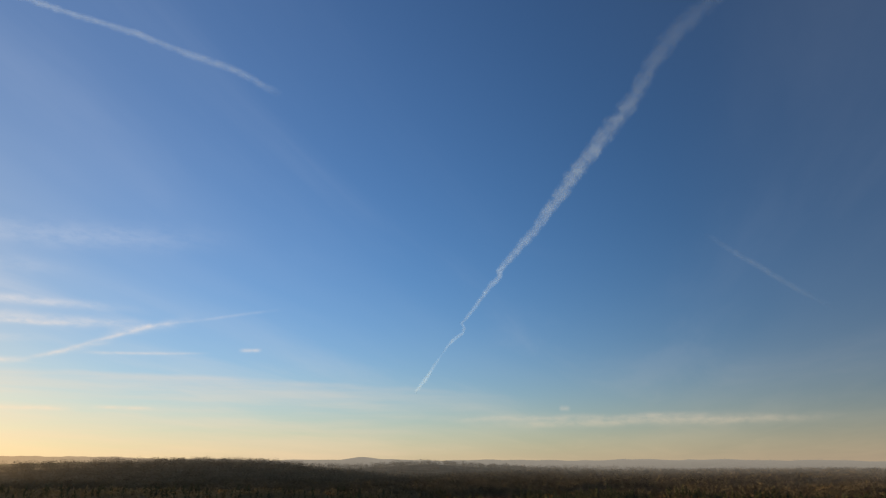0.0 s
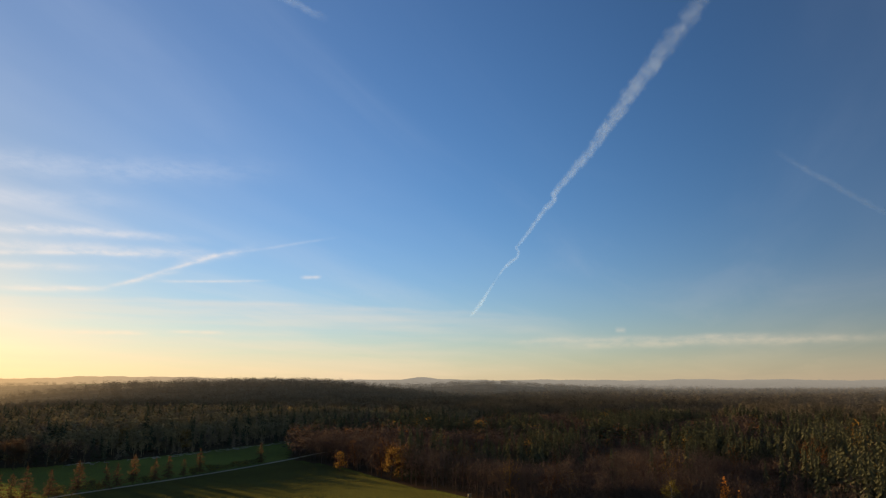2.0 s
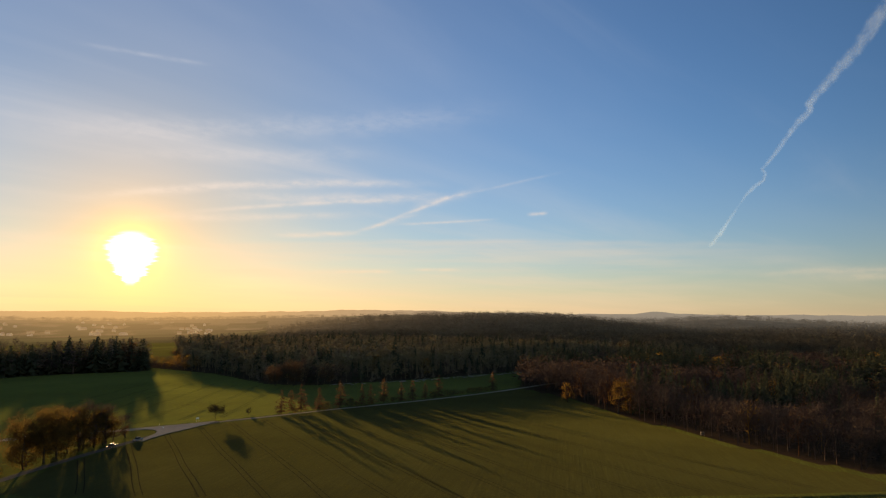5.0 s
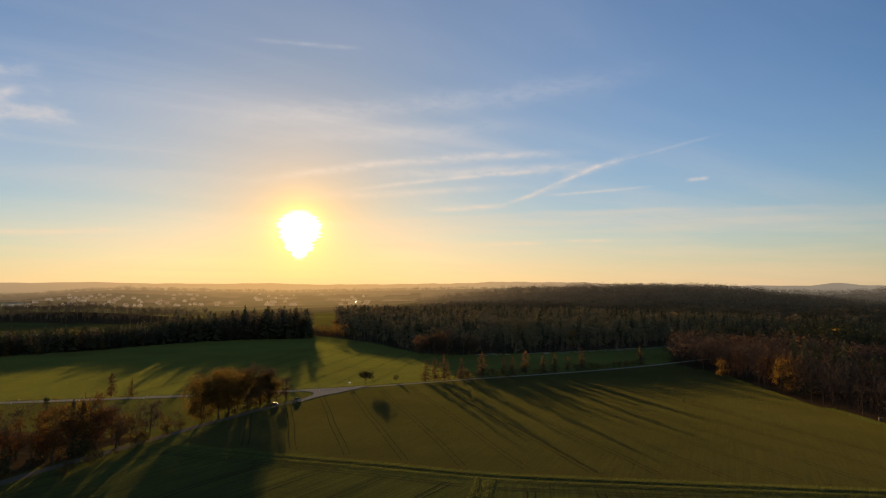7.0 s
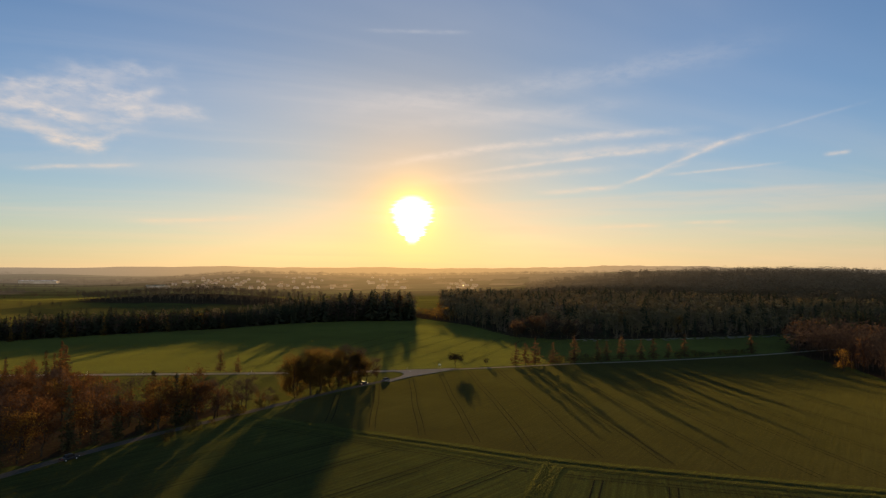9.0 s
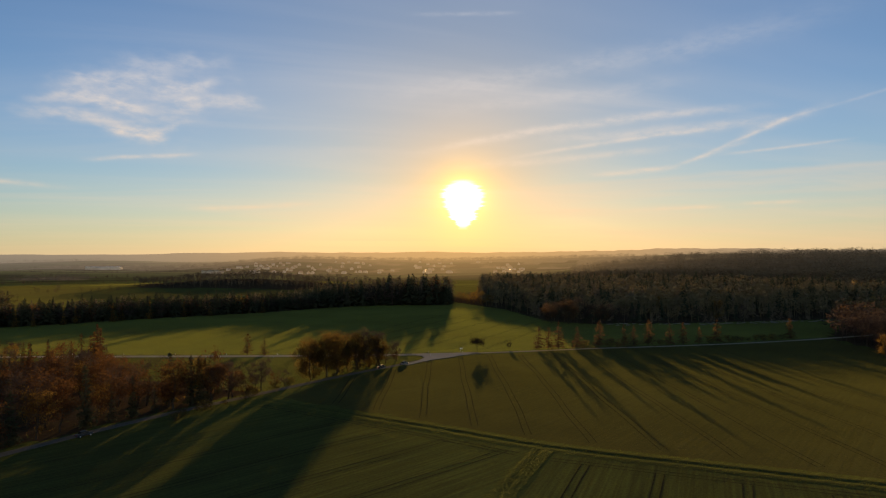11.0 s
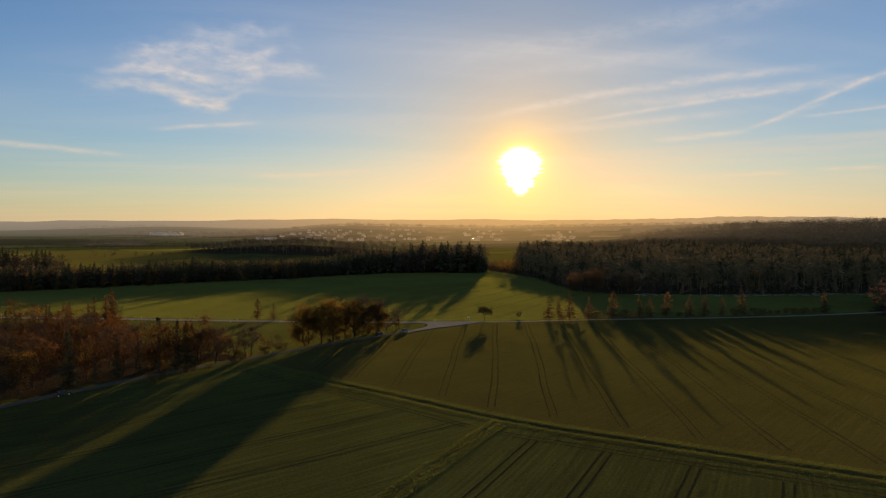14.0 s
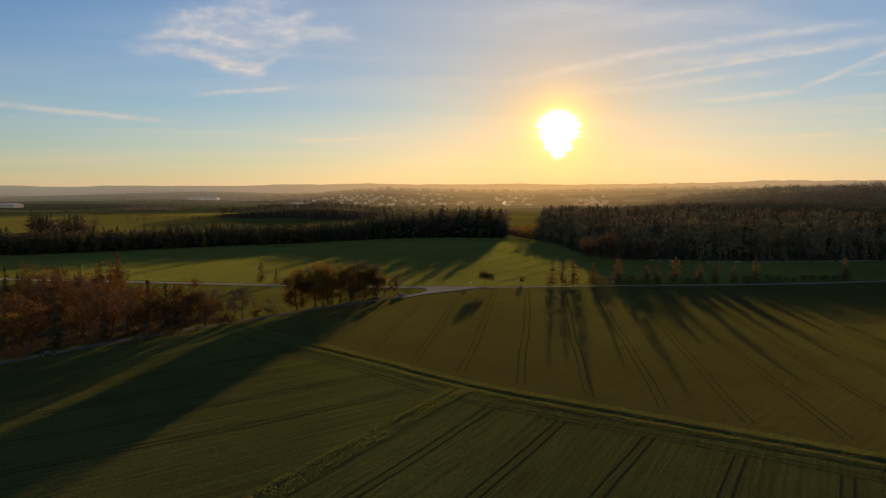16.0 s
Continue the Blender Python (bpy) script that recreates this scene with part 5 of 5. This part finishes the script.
def sign(at, turn):
    root = thing("road_sign", "small white direction sign at the junction", "road sign", at=pose(*at, float(land(*at)), 0, 0, turn))
    for x in (-0.5, 0.5):
        bm = bmesh.new()
        bmesh.ops.create_cone(bm, cap_ends=True, segments=8, radius1=0.04, radius2=0.04, depth=2.2, matrix=pose(x, 0, 1.0))
        part("post", bm, M["metal"], root)
    bm = bmesh.new()
    bm_box(bm, -0.65, 0.65, -0.08, -0.04, 1.5, 2.0, 0.01)
    part("panel", bm, white, root)


sign((-64, 318.5), 10)


def marker_posts():
    """White roadside marker posts."""
    c = resample(ROAD_MAIN, 25.0)
    first = None
    for i in range(len(c)):
        x, y = c[i]
        if x < -330 or x > -70:
            continue
        for side in (-4.2, 4.2):
            d = c[min(i + 1, len(c) - 1)] - c[max(i - 1, 0)]
            d = d / np.hypot(*d)
            px, py = x + d[1] * side, y - d[0] * side
            at = pose(px, py, float(land(px, py)) - 0.05, 0, 0, 20)
            if first is None:
                first = thing("marker_post", "white plastic roadside marker post", "marker post", "roadside marker posts", at=at)
                bm = bmesh.new()
                bm_box(bm, -0.06, 0.06, -0.05, 0.05, 0, 1.05, 0.015)
                part("post", bm, white, first)
                bm = bmesh.new()
                bm_box(bm, -0.063, 0.063, -0.053, 0.053, 0.75, 0.9)
                part("band", bm, M["rubber"], first, "black band")
            else:
                copy_thing(first, at)


marker_posts()


# ---- vapour trails ----
def vapour():
    m, k = material("vapour")
    p = place(k)
    n = k.add("ShaderNodeAttribute")
    n.attribute_name = "across"
    edge = k.math("ABSOLUTE", n.outputs["Fac"])
    l = k.add("ShaderNodeAttribute")
    l.attribute_name = "along"
    # one edge is drawn sharp, the other breaks up into puffs
    puff = k.noise(p, 0.008, 3.0, 0.55)
    curl = k.noise(p, 0.022, 3.0, 0.55)
    lean = k.math("ABSOLUTE", k.math("ADD", n.outputs["Fac"], 0.28))
    body = k.math("SUBTRACT", 1.0, k.math("POWER", k.math("MAXIMUM", edge, k.math("MULTIPLY", lean, 0.8)), 1.3))
    ragged = k.math("ADD", k.math("MULTIPLY", k.math("SUBTRACT", puff, 0.5), 0.9), k.math("MULTIPLY", k.math("SUBTRACT", curl, 0.5), 0.8))
    fill = k.math("MULTIPLY", k.fade(k.math("ADD", body, ragged), 0.05, 1.0), k.math("ADD", 0.35, k.math("MULTIPLY", curl, 1.1)))
    alpha = k.math("MULTIPLY", k.math("MULTIPLY", fill, l.outputs["Fac"]), 1.0, clamp=True)
    d = k.add("ShaderNodeBsdfDiffuse", {"Color": (0.30, 0.41, 0.56, 1)})
    t = k.add("ShaderNodeBsdfTranslucent", {"Color": (0.30, 0.41, 0.56, 1)})
    both = k.add("ShaderNodeAddShader", {0: d, 1: t})
    clear = k.add("ShaderNodeBsdfTransparent")
    finish(k, k.add("ShaderNodeMixShader", {0: alpha, 1: clear, 2: both}))
    return m


M["vapour"] = vapour()


def trail(label, path, strength, seed):
    """A vapour trail across the sky. path: azimuth, elevation, half width in degrees, density."""
    rng = np.random.default_rng(seed)
    P = np.array(path)
    n = 160
    t = np.linspace(0, len(P) - 1, n)
    az, el, wd, dense = (np.interp(t, np.arange(len(P)), P[:, i]) for i in range(4))
    wob = np.cumsum(rng.normal(0, 0.008, n))
    wob -= np.linspace(wob[0], wob[-1], n)
    R = 4550.0
    def at(a, e):
        a, e = np.radians(a), np.radians(e)
        return np.c_[np.sin(a) * np.cos(e), np.cos(a) * np.cos(e), np.sin(e)] * R + (0, 0, 49)
    mid = at(az, el)
    d = np.gradient(mid, axis=0)
    d /= np.linalg.norm(d, axis=1)[:, None]
    side = np.cross(d, mid / R)
    rows = (-1, -0.6, -0.2, 0.2, 0.6, 1)
    V = np.concatenate([mid + side * ((s * wd + wob) * R / 57.3)[:, None] for s in rows])
    F = np.concatenate([np.c_[j * n + np.arange(n - 1), j * n + np.arange(1, n), (j + 1) * n + np.arange(1, n), (j + 1) * n + np.arange(n - 1)] for j in range(len(rows) - 1)])
    me = raw_mesh("vapour_trail", V, F, [M["vapour"]], None, True)
    a = me.attributes.new("across", "FLOAT", "POINT")
    a.data.foreach_set("value", np.repeat(rows, n).astype(np.float32))
    b = me.attributes.new("along", "FLOAT", "POINT")
    ends = np.clip(np.minimum(t, t[-1] - t) / 0.5, 0, 1)
    b.data.foreach_set("value", np.tile(strength * ends * dense, len(rows)).astype(np.float32))
    ob = new("vapour_trail", me)
    ob.visible_shadow = False
    tagged(ob, label, "vapour trail")


trail("wide white vapour trail rising steeply across blue sky", [
    (32.0, 5.5, 0.16, 0.6), (32.3, 5.9, 0.26, 1.0), (33.0, 6.7, 0.26, 1.3), (33.4, 7.4, 0.22, 1.2), (34.0, 8.2, 0.20, 0.8), (34.5, 8.9, 0.10, 0.2), (35.0, 9.6, 0.14, 0.8),
    (35.7, 10.3, 0.26, 1.2), (36.4, 10.8, 0.20, 1.1), (36.55, 11.3, 0.18, 1.0), (36.3, 11.65, 0.18, 1.0), (36.8, 12.2, 0.24, 0.9), (37.4, 13.0, 0.26, 1.0), (38.4, 14.3, 0.32, 1.1),
    (39.2, 15.2, 0.38, 1.1), (39.9, 15.8, 0.34, 1.2), (39.75, 16.2, 0.34, 1.2), (40.5, 17.0, 0.46, 1.1), (41.7, 18.3, 0.52, 1.1), (42.9, 19.4, 0.58, 1.1), (44.2, 20.9, 0.66, 1.2),
    (45.6, 22.5, 0.80, 1.3), (48.0, 25.2, 0.95, 1.35), (50.5, 27.5, 0.95, 1.3), (53.4, 30.1, 0.95, 1.0), (55.5, 32.6, 0.95, 0.7), (57.7, 34.5, 1.0, 0.6), (60.3, 35.9, 1.0, 0.5), (62.4, 36.8, 1.0, 0.45), (66, 38.4, 1.0, 0.4)], 0.18, 3)
trail("thin fading vapour trail high in the sky", [(18.5, 30.9, 0.5, 0.6), (14, 32.2, 0.45, 1), (5, 33.2, 0.35, 1), (-4, 33.1, 0.35, 1), (-12, 32.2, 0.4, 1)], 0.11, 4)
trail("short faint vapour trail in blue sky", [(58.2, 18.2, 0.3, 0.6), (62.5, 14.6, 0.35, 1), (66.9, 10.9, 0.3, 1)], 0.11, 5)
